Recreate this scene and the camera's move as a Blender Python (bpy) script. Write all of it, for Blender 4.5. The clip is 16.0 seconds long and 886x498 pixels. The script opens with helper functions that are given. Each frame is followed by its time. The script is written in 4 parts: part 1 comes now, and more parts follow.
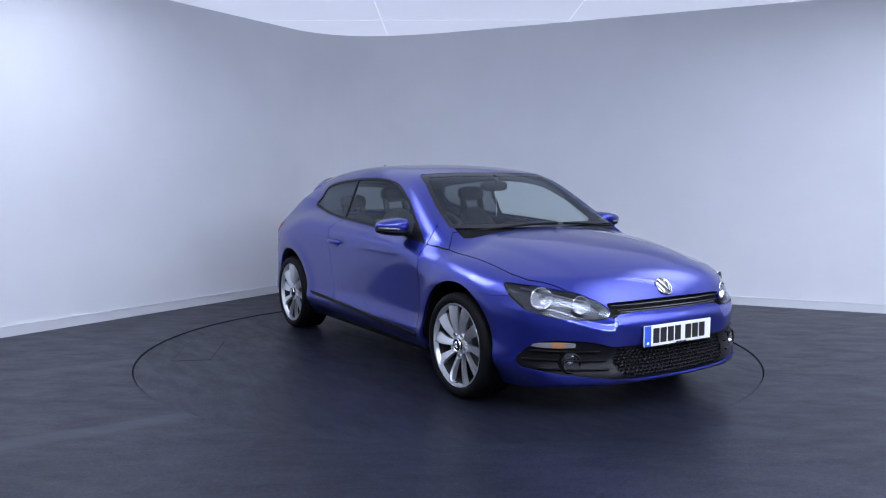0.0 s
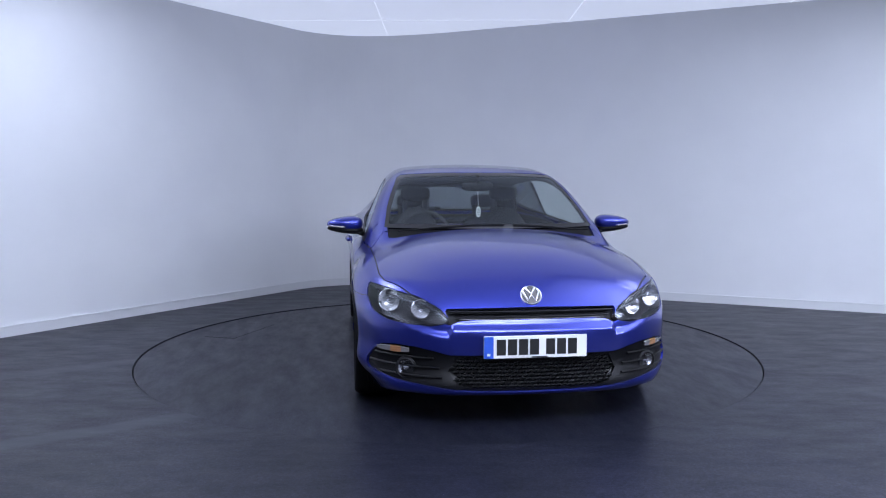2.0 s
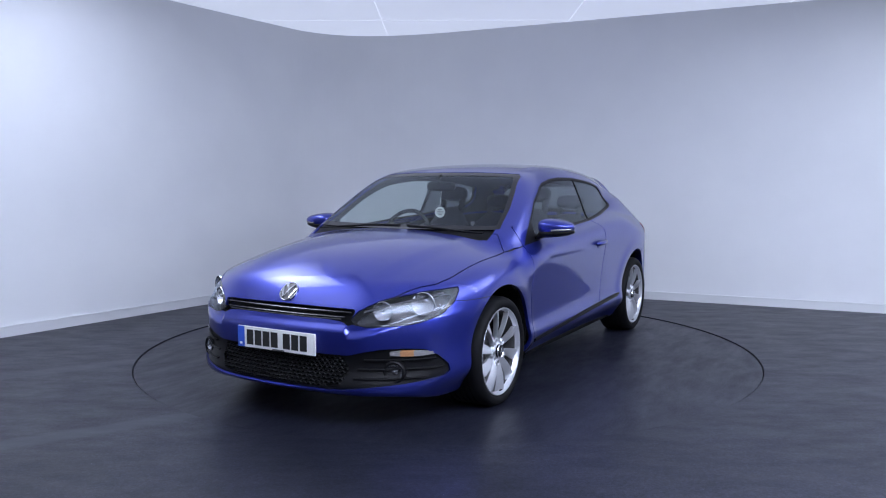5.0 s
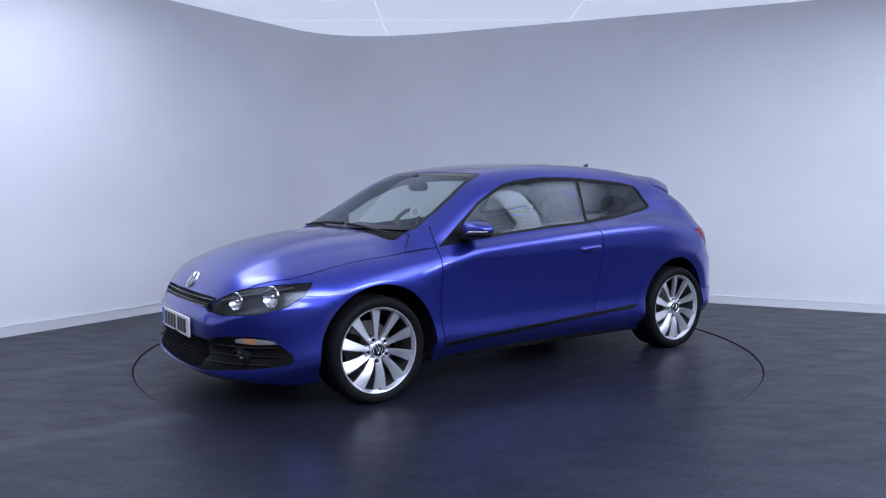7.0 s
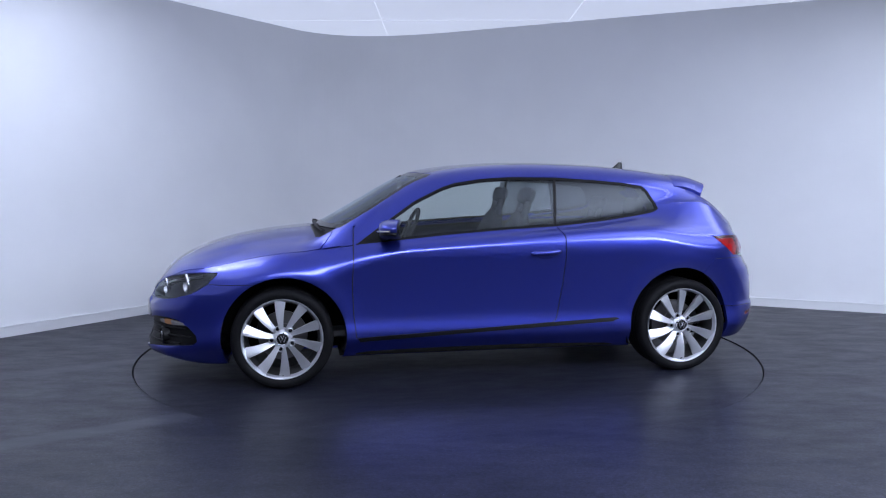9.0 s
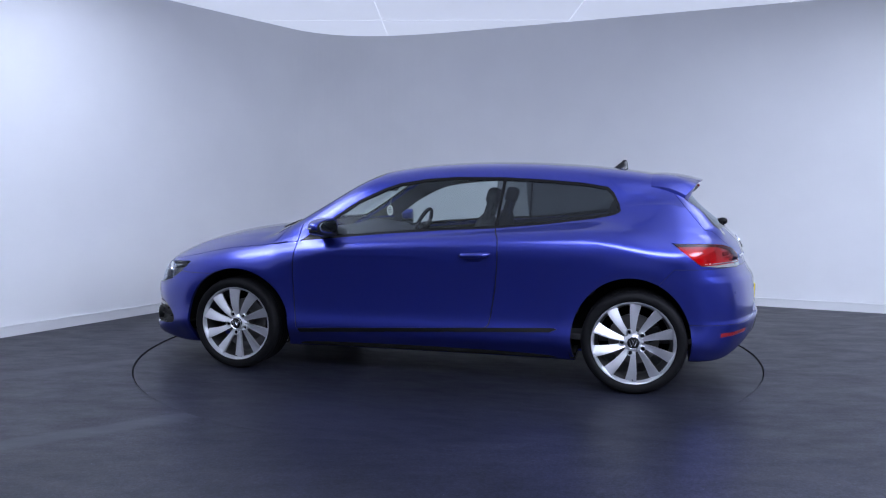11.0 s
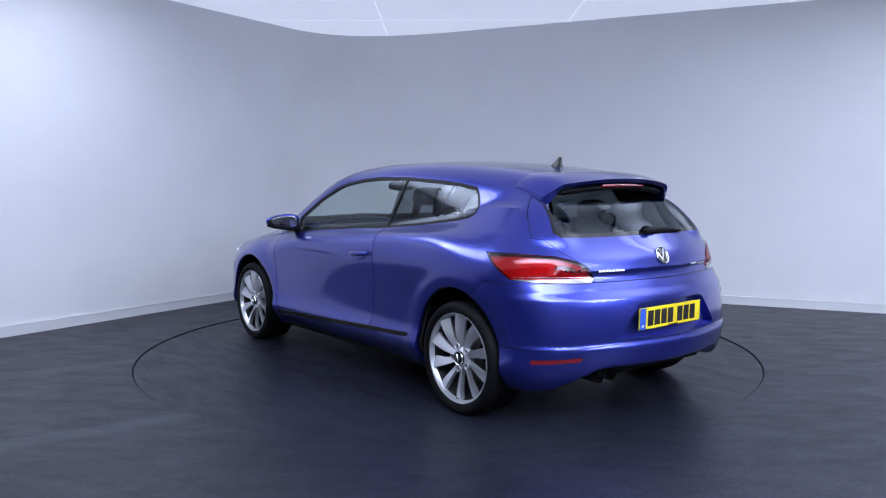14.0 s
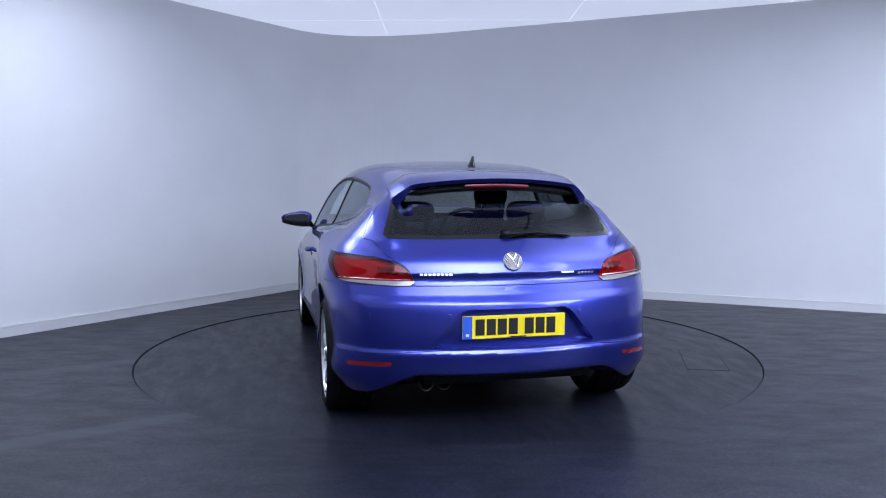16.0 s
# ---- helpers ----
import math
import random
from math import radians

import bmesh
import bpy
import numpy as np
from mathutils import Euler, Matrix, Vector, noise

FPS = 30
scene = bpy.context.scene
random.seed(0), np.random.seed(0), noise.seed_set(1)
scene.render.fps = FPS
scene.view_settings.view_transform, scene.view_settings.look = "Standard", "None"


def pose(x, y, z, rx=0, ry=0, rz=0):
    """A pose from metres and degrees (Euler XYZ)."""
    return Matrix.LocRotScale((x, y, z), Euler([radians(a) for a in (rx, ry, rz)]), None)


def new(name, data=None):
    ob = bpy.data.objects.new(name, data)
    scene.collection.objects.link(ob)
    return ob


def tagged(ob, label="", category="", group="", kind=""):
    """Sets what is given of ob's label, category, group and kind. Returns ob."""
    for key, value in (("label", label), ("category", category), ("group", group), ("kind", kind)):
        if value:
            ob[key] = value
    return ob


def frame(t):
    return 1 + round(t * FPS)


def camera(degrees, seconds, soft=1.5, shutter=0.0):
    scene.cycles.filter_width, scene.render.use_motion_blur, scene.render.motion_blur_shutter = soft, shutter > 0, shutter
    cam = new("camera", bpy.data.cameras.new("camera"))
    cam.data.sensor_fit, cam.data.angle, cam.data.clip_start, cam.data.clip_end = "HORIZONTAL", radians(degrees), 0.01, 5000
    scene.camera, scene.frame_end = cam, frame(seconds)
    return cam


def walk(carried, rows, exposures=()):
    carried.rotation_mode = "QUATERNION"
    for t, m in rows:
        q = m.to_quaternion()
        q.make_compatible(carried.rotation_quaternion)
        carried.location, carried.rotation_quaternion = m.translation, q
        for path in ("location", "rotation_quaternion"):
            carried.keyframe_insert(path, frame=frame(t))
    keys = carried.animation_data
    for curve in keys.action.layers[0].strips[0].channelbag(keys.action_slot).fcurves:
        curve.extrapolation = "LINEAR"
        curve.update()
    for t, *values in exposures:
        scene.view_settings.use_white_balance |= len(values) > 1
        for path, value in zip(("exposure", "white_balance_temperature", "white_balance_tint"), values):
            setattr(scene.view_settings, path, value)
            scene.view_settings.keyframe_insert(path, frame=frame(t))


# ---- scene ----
# ---------- camera: stands still; the car and the turntable turn ----------
cam = camera(59.72, 16.0, soft=1.15)
CAM = pose(0.0, -5.782, 1.242, 90 - 4.937, 0.021, 0.321)
walk(cam, [(0, CAM), (16, CAM)], exposures=[(0, 1.45), (16, 1.45)])
TURN_0, TURN_RATE = -57.453, -12.4372      # degrees, degrees per second
CAR_OFF = Vector((-0.0914, 0.1613, 0.0))   # the car's middle on the turntable
CEIL = 2.965

# ---------- world: a closed studio, hardly any light from outside ----------
world = bpy.data.worlds.new("studio_world")
world.use_nodes = True
world.node_tree.nodes["Background"].inputs[0].default_value = (0.6, 0.7, 1.0, 1)
world.node_tree.nodes["Background"].inputs[1].default_value = 0.02
scene.world = world
LAMP = (0.755, 0.835, 1.08)                   # cool white tubes
# ceiling light panels: x, y, width, depth, strength in the middle
# the unseen panel at (3.7, -0.2) is added to brighten the right wall
LIGHTS = [(-2.55, -2.1, 2.8, 3.4, 1.3), (-2.45, -0.3, 1.5, 2.4, 3.2), (3.3, -2.3, 4.2, 3.2, 2.6), (3.7, -0.2, 2.6, 1.6, 2.7),
          (0.9, -5.0, 4.4, 2.4, 10.5), (4.9, -5.0, 3.6, 2.8, 13.0)]

# ---------- materials ----------
def mat(name, color, rough=0.5, metal=0.0, **kw):
    m = bpy.data.materials.new(name)
    m.use_nodes = True
    b = m.node_tree.nodes["Principled BSDF"]
    b.inputs["Base Color"].default_value = (*color, 1)
    b.inputs["Roughness"].default_value = rough
    b.inputs["Metallic"].default_value = metal
    for k, v in kw.items():
        b.inputs[k.replace("_", " ")].default_value = v
    return m


def nd(m, kind, **kw):
    n = m.node_tree.nodes.new(kind)
    for k, v in kw.items():
        n.inputs[k].default_value = v
    return n


def link(m, a, ao, b, bi):
    m.node_tree.links.new(a.outputs[ao], b.inputs[bi])


def ramp(m, src, out, stops):
    r = m.node_tree.nodes.new("ShaderNodeValToRGB")
    els = r.color_ramp.elements
    while len(els) < len(stops):
        els.new(0.5)
    for e, (p, c) in zip(els, stops):
        e.position = p
        e.color = (c, c, c, 1) if isinstance(c, (int, float)) else (*c, 1)
    link(m, src, out, r, "Fac")
    return r


def coords(m, scale=(1, 1, 1), kind="Object"):
    tc = nd(m, "ShaderNodeTexCoord")
    mp = nd(m, "ShaderNodeMapping", Scale=scale)
    link(m, tc, kind, mp, "Vector")
    return mp


def bump(m, src, out, strength, dist):
    b = nd(m, "ShaderNodeBump", Strength=strength, Distance=dist)
    link(m, src, out, b, "Height")
    p = m.node_tree.nodes["Principled BSDF"]
    link(m, b, "Normal", p, "Normal")
    return b


def wall_mat():
    m = mat("matt_white_paint", (0.78, 0.79, 0.80), 0.75)
    p = m.node_tree.nodes["Principled BSDF"]
    c = coords(m)
    n = nd(m, "ShaderNodeTexNoise", Scale=1.3, Detail=5.0)
    link(m, c, "Vector", n, "Vector")
    r = ramp(m, n, "Fac", [(0.3, (0.75, 0.76, 0.775)), (0.7, (0.80, 0.81, 0.82))])
    link(m, r, "Color", p, "Base Color")
    g = nd(m, "ShaderNodeTexNoise", Scale=160.0, Detail=3.0)
    link(m, c, "Vector", g, "Vector")
    bump(m, g, "Fac", 0.12, 0.002)
    return m


def floor_mat(name, tone=1.0, shift=0.0, tracks=False):
    m = mat(name, (0.05, 0.05, 0.06), 0.4, Specular_IOR_Level=0.21)
    p = m.node_tree.nodes["Principled BSDF"]
    c = coords(m)
    c.inputs["Location"].default_value = (shift, shift * 0.7, 0)
    big = nd(m, "ShaderNodeTexNoise", Scale=0.9, Detail=6.0, Roughness=0.6)
    fine = nd(m, "ShaderNodeTexNoise", Scale=42.0, Detail=9.0, Roughness=0.8)
    spot = nd(m, "ShaderNodeTexVoronoi", Scale=38.0)
    sc = coords(m, (1.0, 2.5, 1.0))
    scuff = nd(m, "ShaderNodeTexNoise", Scale=3.0, Detail=5.0, Roughness=0.7)
    for n in (big, fine, spot):
        link(m, c, "Vector", n, "Vector")
    link(m, sc, "Vector", scuff, "Vector")
    a = ramp(m, big, "Fac", [(0.3, tuple(v * tone for v in (0.0048, 0.0054, 0.0095))), (0.72, tuple(v * tone for v in (0.0125, 0.0135, 0.0215)))])
    b = ramp(m, fine, "Fac", [(0.36, 0.52), (0.66, 1.65)])
    mx = nd(m, "ShaderNodeMixRGB", Fac=1.0)
    mx.blend_type = "MULTIPLY"
    link(m, a, "Color", mx, "Color1")
    link(m, b, "Color", mx, "Color2")
    fl = ramp(m, spot, "Distance", [(0.02, 1.0), (0.07, 0.0)])
    gate = ramp(m, fine, "Fac", [(0.54, 0.0), (0.60, 0.8)])
    mg = nd(m, "ShaderNodeMath")
    mg.operation = "MULTIPLY"
    link(m, fl, "Color", mg, 0)
    link(m, gate, "Color", mg, 1)
    mx2 = nd(m, "ShaderNodeMixRGB", Color2=(0.14, 0.14, 0.16, 1))
    link(m, mg, "Value", mx2, "Fac")
    link(m, mx, "Color", mx2, "Color1")
    # fine grain of the vinyl, and sparse pale chips and dried drips
    grain = nd(m, "ShaderNodeTexNoise", Scale=95.0, Detail=4.0, Roughness=0.75)
    link(m, c, "Vector", grain, "Vector")
    gr = ramp(m, grain, "Fac", [(0.38, 0.25), (0.64, 2.6)])
    mxg = nd(m, "ShaderNodeMixRGB", Fac=1.0)
    mxg.blend_type = "MULTIPLY"
    link(m, mx2, "Color", mxg, "Color1")
    link(m, gr, "Color", mxg, "Color2")
    chip = nd(m, "ShaderNodeTexNoise", Scale=9.0, Detail=6.0, Roughness=0.75)
    link(m, c, "Vector", chip, "Vector")
    cr = ramp(m, chip, "Fac", [(0.70, 0.0), (0.76, 0.7)])
    mx2 = nd(m, "ShaderNodeMixRGB", Color2=(0.10, 0.10, 0.115, 1))
    link(m, cr, "Color", mx2, "Fac")
    link(m, mxg, "Color", mx2, "Color1")
    link(m, mx2, "Color", p, "Base Color")
    if tracks:
        # pale worn tracks where cars drive on to the turntable
        mp = nd(m, "ShaderNodeMapping", Rotation=(0, 0, radians(-33.4)))
        tc = nd(m, "ShaderNodeTexCoord")
        link(m, tc, "Object", mp, "Vector")
        sep = nd(m, "ShaderNodeSeparateXYZ")
        link(m, mp, "Vector", sep, "Vector")
        last = None
        for y0 in (0.76, -0.72):
            d = nd(m, "ShaderNodeMath")
            d.operation = "SUBTRACT"
            link(m, sep, "Y", d, 0)
            d.inputs[1].default_value = y0
            ab = nd(m, "ShaderNodeMath")
            ab.operation = "ABSOLUTE"
            link(m, d, "Value", ab, 0)
            if last:
                mn = nd(m, "ShaderNodeMath")
                mn.operation = "MINIMUM"
                link(m, last, "Value", mn, 0)
                link(m, ab, "Value", mn, 1)
                last = mn
            else:
                last = ab
        edge = ramp(m, last, "Value", [(0.05, 1.0), (0.10, 0.0)])
        west = ramp(m, sep, "X", [(0.0, 1.0), (0.02, 0.0)])
        wear = ramp(m, scuff, "Fac", [(0.35, 0.55), (0.65, 0.9)])
        k1 = nd(m, "ShaderNodeMath")
        k1.operation = "MULTIPLY"
        link(m, edge, "Color", k1, 0)
        link(m, wear, "Color", k1, 1)
        k2 = nd(m, "ShaderNodeMath")
        k2.operation = "MULTIPLY"
        link(m, k1, "Value", k2, 0)
        link(m, west, "Color", k2, 1)
        mx3 = nd(m, "ShaderNodeMixRGB", Color2=(0.046, 0.048, 0.060, 1))
        link(m, k2, "Value", mx3, "Fac")
        link(m, mx2, "Color", mx3, "Color1")
        link(m, mx3, "Color", p, "Base Color")
    ro = ramp(m, scuff, "Fac", [(0.3, 0.30), (0.7, 0.46)])
    link(m, ro, "Color", p, "Roughness")
    bump(m, grain, "Fac", 0.10, 0.0008)
    return m


M_WALL = wall_mat()
M_DARKWALL = mat("mid_grey_paint", (0.22, 0.225, 0.24), 0.8)
M_CEIL = mat("backlit_ceiling_fabric", (0.82, 0.82, 0.82), 0.85, Emission_Color=(*LAMP, 1), Emission_Strength=0.20)
M_FLOOR = floor_mat("dark_vinyl_floor", tracks=True)
M_TABLE = floor_mat("dark_vinyl_turntable", 0.92, 7.3)
M_PIT = mat("pit_dark", (0.01, 0.01, 0.012), 0.8)
M_BASE = mat("baseboard_paint", (0.70, 0.71, 0.72), 0.5)


def glow_mat(strength):
    """A fabric diffuser, brightest over its tubes and falling off to its edges."""
    m = mat("lamp_diffuser", (0.9, 0.9, 0.9), 0.5, Emission_Color=(*LAMP, 1), Emission_Strength=strength)
    sep = nd(m, "ShaderNodeSeparateXYZ")
    link(m, nd(m, "ShaderNodeTexCoord"), "Generated", sep, "Vector")
    last = None
    for ax in "XY":
        r = ramp(m, sep, ax, [(0.0, 0.06), (0.22, 0.55), (0.5, 1.0), (0.78, 0.55), (1.0, 0.06)])
        r.color_ramp.interpolation = "B_SPLINE"
        if last:
            k = nd(m, "ShaderNodeMixRGB", Fac=1.0)
            k.blend_type = "MULTIPLY"
            link(m, last, "Color", k, "Color1")
            link(m, r, "Color", k, "Color2")
            last = k
        else:
            last = r
    g = nd(m, "ShaderNodeMath")
    g.operation = "MULTIPLY"
    g.inputs[1].default_value = strength
    link(m, last, "Color", g, 0)
    link(m, g, "Value", m.node_tree.nodes["Principled BSDF"], "Emission Strength")
    return m


M_TRIM = mat("white_metal_frame", (0.75, 0.75, 0.75), 0.4)

# ---------- small mesh helpers ----------
def mesh_ob(name, bm, material=None, smooth=False):
    me = bpy.data.meshes.new(name)
    bm.normal_update()
    bm.to_mesh(me)
    bm.free()
    if material:
        me.materials.append(material)
    if smooth:
        for f in me.polygons:
            f.use_smooth = True
    return new(name, me)


def part(name, bm, material, parent, label="", smooth=False):
    ob = mesh_ob(name, bm, material, smooth)
    ob.parent = parent
    if label:
        tagged(ob, label)
    return ob


def box(bm, lo, hi, bevel=0.0, m=None):
    r = bmesh.ops.create_cube(bm, size=1)
    vs = r["verts"]
    bmesh.ops.scale(bm, verts=vs, vec=[h - l for l, h in zip(lo, hi)])
    bmesh.ops.translate(bm, verts=vs, vec=[(h + l) / 2 for l, h in zip(lo, hi)])
    if bevel:
        es = list({e for v in vs for e in v.link_edges})
        out = bmesh.ops.bevel(bm, geom=es, offset=bevel, segments=2, profile=0.6, affect="EDGES")
        vs = list({v for f in out["faces"] for v in f.verts} | {v for v in vs if v.is_valid})
    if m is not None:
        bmesh.ops.transform(bm, matrix=m, verts=vs)
    return vs


def empty(name, loc=(0, 0, 0)):
    ob = new(name)
    ob.location = loc
    return ob


# ---------- the studio ----------
def wall_line():
    """Plan of the two seen walls with their round corner, from the near left end to the near right end."""
    a, c, b = Vector((-7.4, -5.6)), Vector((-1.235, 3.86)), Vector((9.0, -0.72))
    ra, rb = 0.95, 1.45
    p, q = c + (a - c).normalized() * ra, c + (b - c).normalized() * rb
    pts = [a, a.lerp(p, 0.5)]
    for i in range(25):
        t = i / 24
        pts.append((1 - t) ** 2 * p + 2 * t * (1 - t) * c + t * t * q)
    pts += [q.lerp(b, 0.5), b]
    return pts


def strip_wall(name, pts, z0, z1, thick, material):
    """An upright wall along pts; its inner face lies on pts, its thickness goes outward (to the left of the way)."""
    bm = bmesh.new()
    n = len(pts)
    nor = []
    for i in range(n):
        d = (pts[min(i + 1, n - 1)] - pts[max(i - 1, 0)]).normalized()
        nor.append(Vector((-d.y, d.x)))
    rows = []
    for p, k in zip(pts, nor):
        o = p + k * thick
        rows.append([bm.verts.new((*p, z0)), bm.verts.new((*p, z1)), bm.verts.new((*o, z1)), bm.verts.new((*o, z0))])
    for r, s in zip(rows, rows[1:]):
        for i in range(4):
            j = (i + 1) % 4
            bm.faces.new((r[i], r[j], s[j], s[i]))
    bm.faces.new(rows[0][::-1])
    bm.faces.new(rows[-1])
    bmesh.ops.recalc_face_normals(bm, faces=bm.faces[:])
    ob = mesh_ob(name, bm, material)
    return tagged(ob, kind="structure")


W = wall_line()
half = len(W) // 2
tagged(strip_wall("wall_west", W[:half + 1], -0.05, CEIL + 0.1, 0.15, M_WALL), "matt white studio wall running into a round corner", "wall")
tagged(strip_wall("wall_north", W[half:], -0.05, CEIL + 0.1, 0.15, M_WALL), "matt white studio wall behind the turntable", "wall")
back = [Vector((9.0, -0.72)), Vector((9.0, -9.0)), Vector((-7.4, -9.0)), Vector((-7.4, -5.6))]
for nm, i in (("wall_east", 0), ("wall_south", 1), ("wall_west_end", 2)):
    tagged(strip_wall(nm, back[i:i + 2], -0.05, CEIL + 0.1, 0.15, M_DARKWALL), "plain grey studio wall", "wall")


def inner(pts, d):
    out = []
    for i, p in enumerate(pts):
        t = (pts[min(i + 1, len(pts) - 1)] - pts[max(i - 1, 0)]).normalized()
        out.append(p - Vector((-t.y, t.x)) * d)
    return out


tagged(strip_wall("baseboard", inner(W, 0.016), 0.0, 0.085, 0.014, M_BASE), "low white painted baseboard", "baseboard")
tagged(strip_wall("trim", inner(W, 0.020), 0.085, 0.092, 0.018, M_BASE), "thin white cap on the baseboard", "trim")

R_TABLE = 2.221
LIP = 0.006          # the floor lies this much above the turntable


def build_floor():
    bm = bmesh.new()
    n = 160
    inn, low, out = [], [], []
    for i in range(n):
        a = 2 * math.pi * i / n
        c, s = math.cos(a), math.sin(a)
        inn.append(bm.verts.new(((R_TABLE + 0.005) * c, (R_TABLE + 0.005) * s, LIP)))
        low.append(bm.verts.new(((R_TABLE + 0.005) * c, (R_TABLE + 0.005) * s, -0.12)))
        k = 12.0 / max(abs(c), abs(s))
        out.append(bm.verts.new((k * c, k * s, LIP)))
    for i in range(n):
        j = (i + 1) % n
        bm.faces.new((inn[i], out[i], out[j], inn[j]))
        bm.faces.new((low[i], inn[i], inn[j], low[j]))
    tagged(mesh_ob("floor", bm, M_FLOOR), "dark grey vinyl studio floor, scuffed and faintly glossy", "floor", kind="structure")
    bm = bmesh.new()
    bmesh.ops.create_circle(bm, cap_ends=True, segments=64, radius=R_TABLE + 0.2, matrix=Matrix.Translation((0, 0, -0.12)))
    tagged(mesh_ob("turntable_pit", bm, M_PIT), "dark pit under the turntable", "pit", kind="structure")


def build_turntable():
    t = empty("turntable")
    bm = bmesh.new()
    bmesh.ops.create_cone(bm, cap_ends=True, segments=160, radius1=R_TABLE - 0.005, radius2=R_TABLE - 0.005, depth=0.05, matrix=Matrix.Translation((0, 0, -0.025)))
    part("deck", bm, M_TABLE, t)
    for corners, label in ((((-0.50, -1.65), (-1.08, -1.38), (-1.19, -1.63), (-0.61, -1.90)), "flush access hatch with a dark joint"),):
        bm = bmesh.new()
        c = sum((Vector(p) for p in corners), Vector((0, 0))) / 4
        vs = [[bm.verts.new((*(c + (Vector(p) - c) * k), z)) for p in corners] for k, z in ((1.0, 0.0008), (0.965, 0.0008), (0.965, 0.0022))]
        for a, b in zip(vs, vs[1:]):
            for i in range(4):
                bm.faces.new((a[i], a[(i + 1) % 4], b[(i + 1) % 4], b[i]))
        bmesh.ops.recalc_face_normals(bm, faces=bm.faces[:])
        h = part("hatch_joint", bm, M_PIT, t, "dark open joint round a hatch")
        bm = bmesh.new()
        bm.faces.new([bm.verts.new((*(c + (Vector(p) - c) * 0.967), 0.0024)) for p in corners])
        bmesh.ops.recalc_face_normals(bm, faces=bm.faces[:])
        part("hatch", bm, M_TABLE, t, label)
    return tagged(t, "round dark vinyl turntable set flush in the floor", "turntable")


build_floor()
turntable = build_turntable()

bm = bmesh.new()
for k in range(-4, 5):
    box(bm, (k * 2.0 - 0.7, -9.3, CEIL - 0.006), (k * 2.0 - 0.6975, 5.3, CEIL - 0.0005), 0)
for k in range(-4, 3):
    box(bm, (-8.8, k * 2.4 + 0.2, CEIL - 0.009), (9.3, k * 2.4 + 0.2025, CEIL - 0.0065), 0)
box(bm, (-9, -9.5, CEIL), (9.5, 5.5, CEIL + 0.1))
tagged(mesh_ob("ceiling", bm, M_CEIL), "backlit white stretched ceiling with faint joints", "ceiling", kind="structure")


def ceiling_light(x, y, w, d, strength):
    e = empty("ceiling_light", (x, y, CEIL))
    bm = bmesh.new()
    for lo, hi in (((-w / 2 - 0.03, -d / 2 - 0.03, -0.03), (w / 2 + 0.03, -d / 2, -0.001)), ((-w / 2 - 0.03, d / 2, -0.03), (w / 2 + 0.03, d / 2 + 0.03, -0.001)),
                   ((-w / 2 - 0.03, -d / 2, -0.03), (-w / 2, d / 2, -0.001)), ((w / 2, -d / 2, -0.03), (w / 2 + 0.03, d / 2, -0.001))):
        box(bm, lo, hi)
    part("frame", bm, M_TRIM, e)
    bm = bmesh.new()
    box(bm, (-w / 2, -d / 2, -0.02), (w / 2, d / 2, -0.002))
    part("diffuser", bm, glow_mat(strength), e, "glowing white diffuser")
    return tagged(e, "flat glowing white ceiling light panel in a thin frame", "ceiling light", "studio ceiling lights")


for light in LIGHTS:
    ceiling_light(*light)

# ---------- the car: one smooth solid, cut into panels along its joints ----------
def spline(xs, ys):
    """A natural cubic spline through a few knots, straight beyond its ends."""
    xs, ys = np.array(xs, float), np.array(ys, float)
    n, h = len(xs), np.diff(xs)
    A, r = np.eye(n), np.zeros(n)
    for i in range(1, n - 1):
        A[i, i - 1:i + 2] = h[i - 1], 2 * (h[i - 1] + h[i]), h[i]
        r[i] = 6 * ((ys[i + 1] - ys[i]) / h[i] - (ys[i] - ys[i - 1]) / h[i - 1])
    m = np.linalg.solve(A, r)
    s0 = (ys[1] - ys[0]) / h[0] - h[0] * (2 * m[0] + m[1]) / 6
    s1 = (ys[-1] - ys[-2]) / h[-1] + h[-1] * (m[-2] + 2 * m[-1]) / 6

    def f(x):
        x = np.asarray(x, float)
        i = np.clip(np.searchsorted(xs, x) - 1, 0, n - 2)
        d, hi = x - xs[i], h[i]
        v = ys[i] + d * ((ys[i + 1] - ys[i]) / hi - hi * (2 * m[i] + m[i + 1]) / 6) + d * d * m[i] / 2 + d ** 3 * (m[i + 1] - m[i]) / (6 * hi)
        v = np.where(x < xs[0], ys[0] + (x - xs[0]) * s0, v)
        return np.where(x > xs[-1], ys[-1] + (x - xs[-1]) * s1, v)
    return f


def smax(a, b, k):
    h = np.maximum(k - np.abs(a - b), 0) / k
    return np.maximum(a, b) + h * h * k / 4


def smin(a, b, k):
    return -smax(-a, -b, k)


def step(a, b, x):
    t = np.clip((x - a) / (b - a), 0, 1)
    return t * t * (3 - 2 * t)


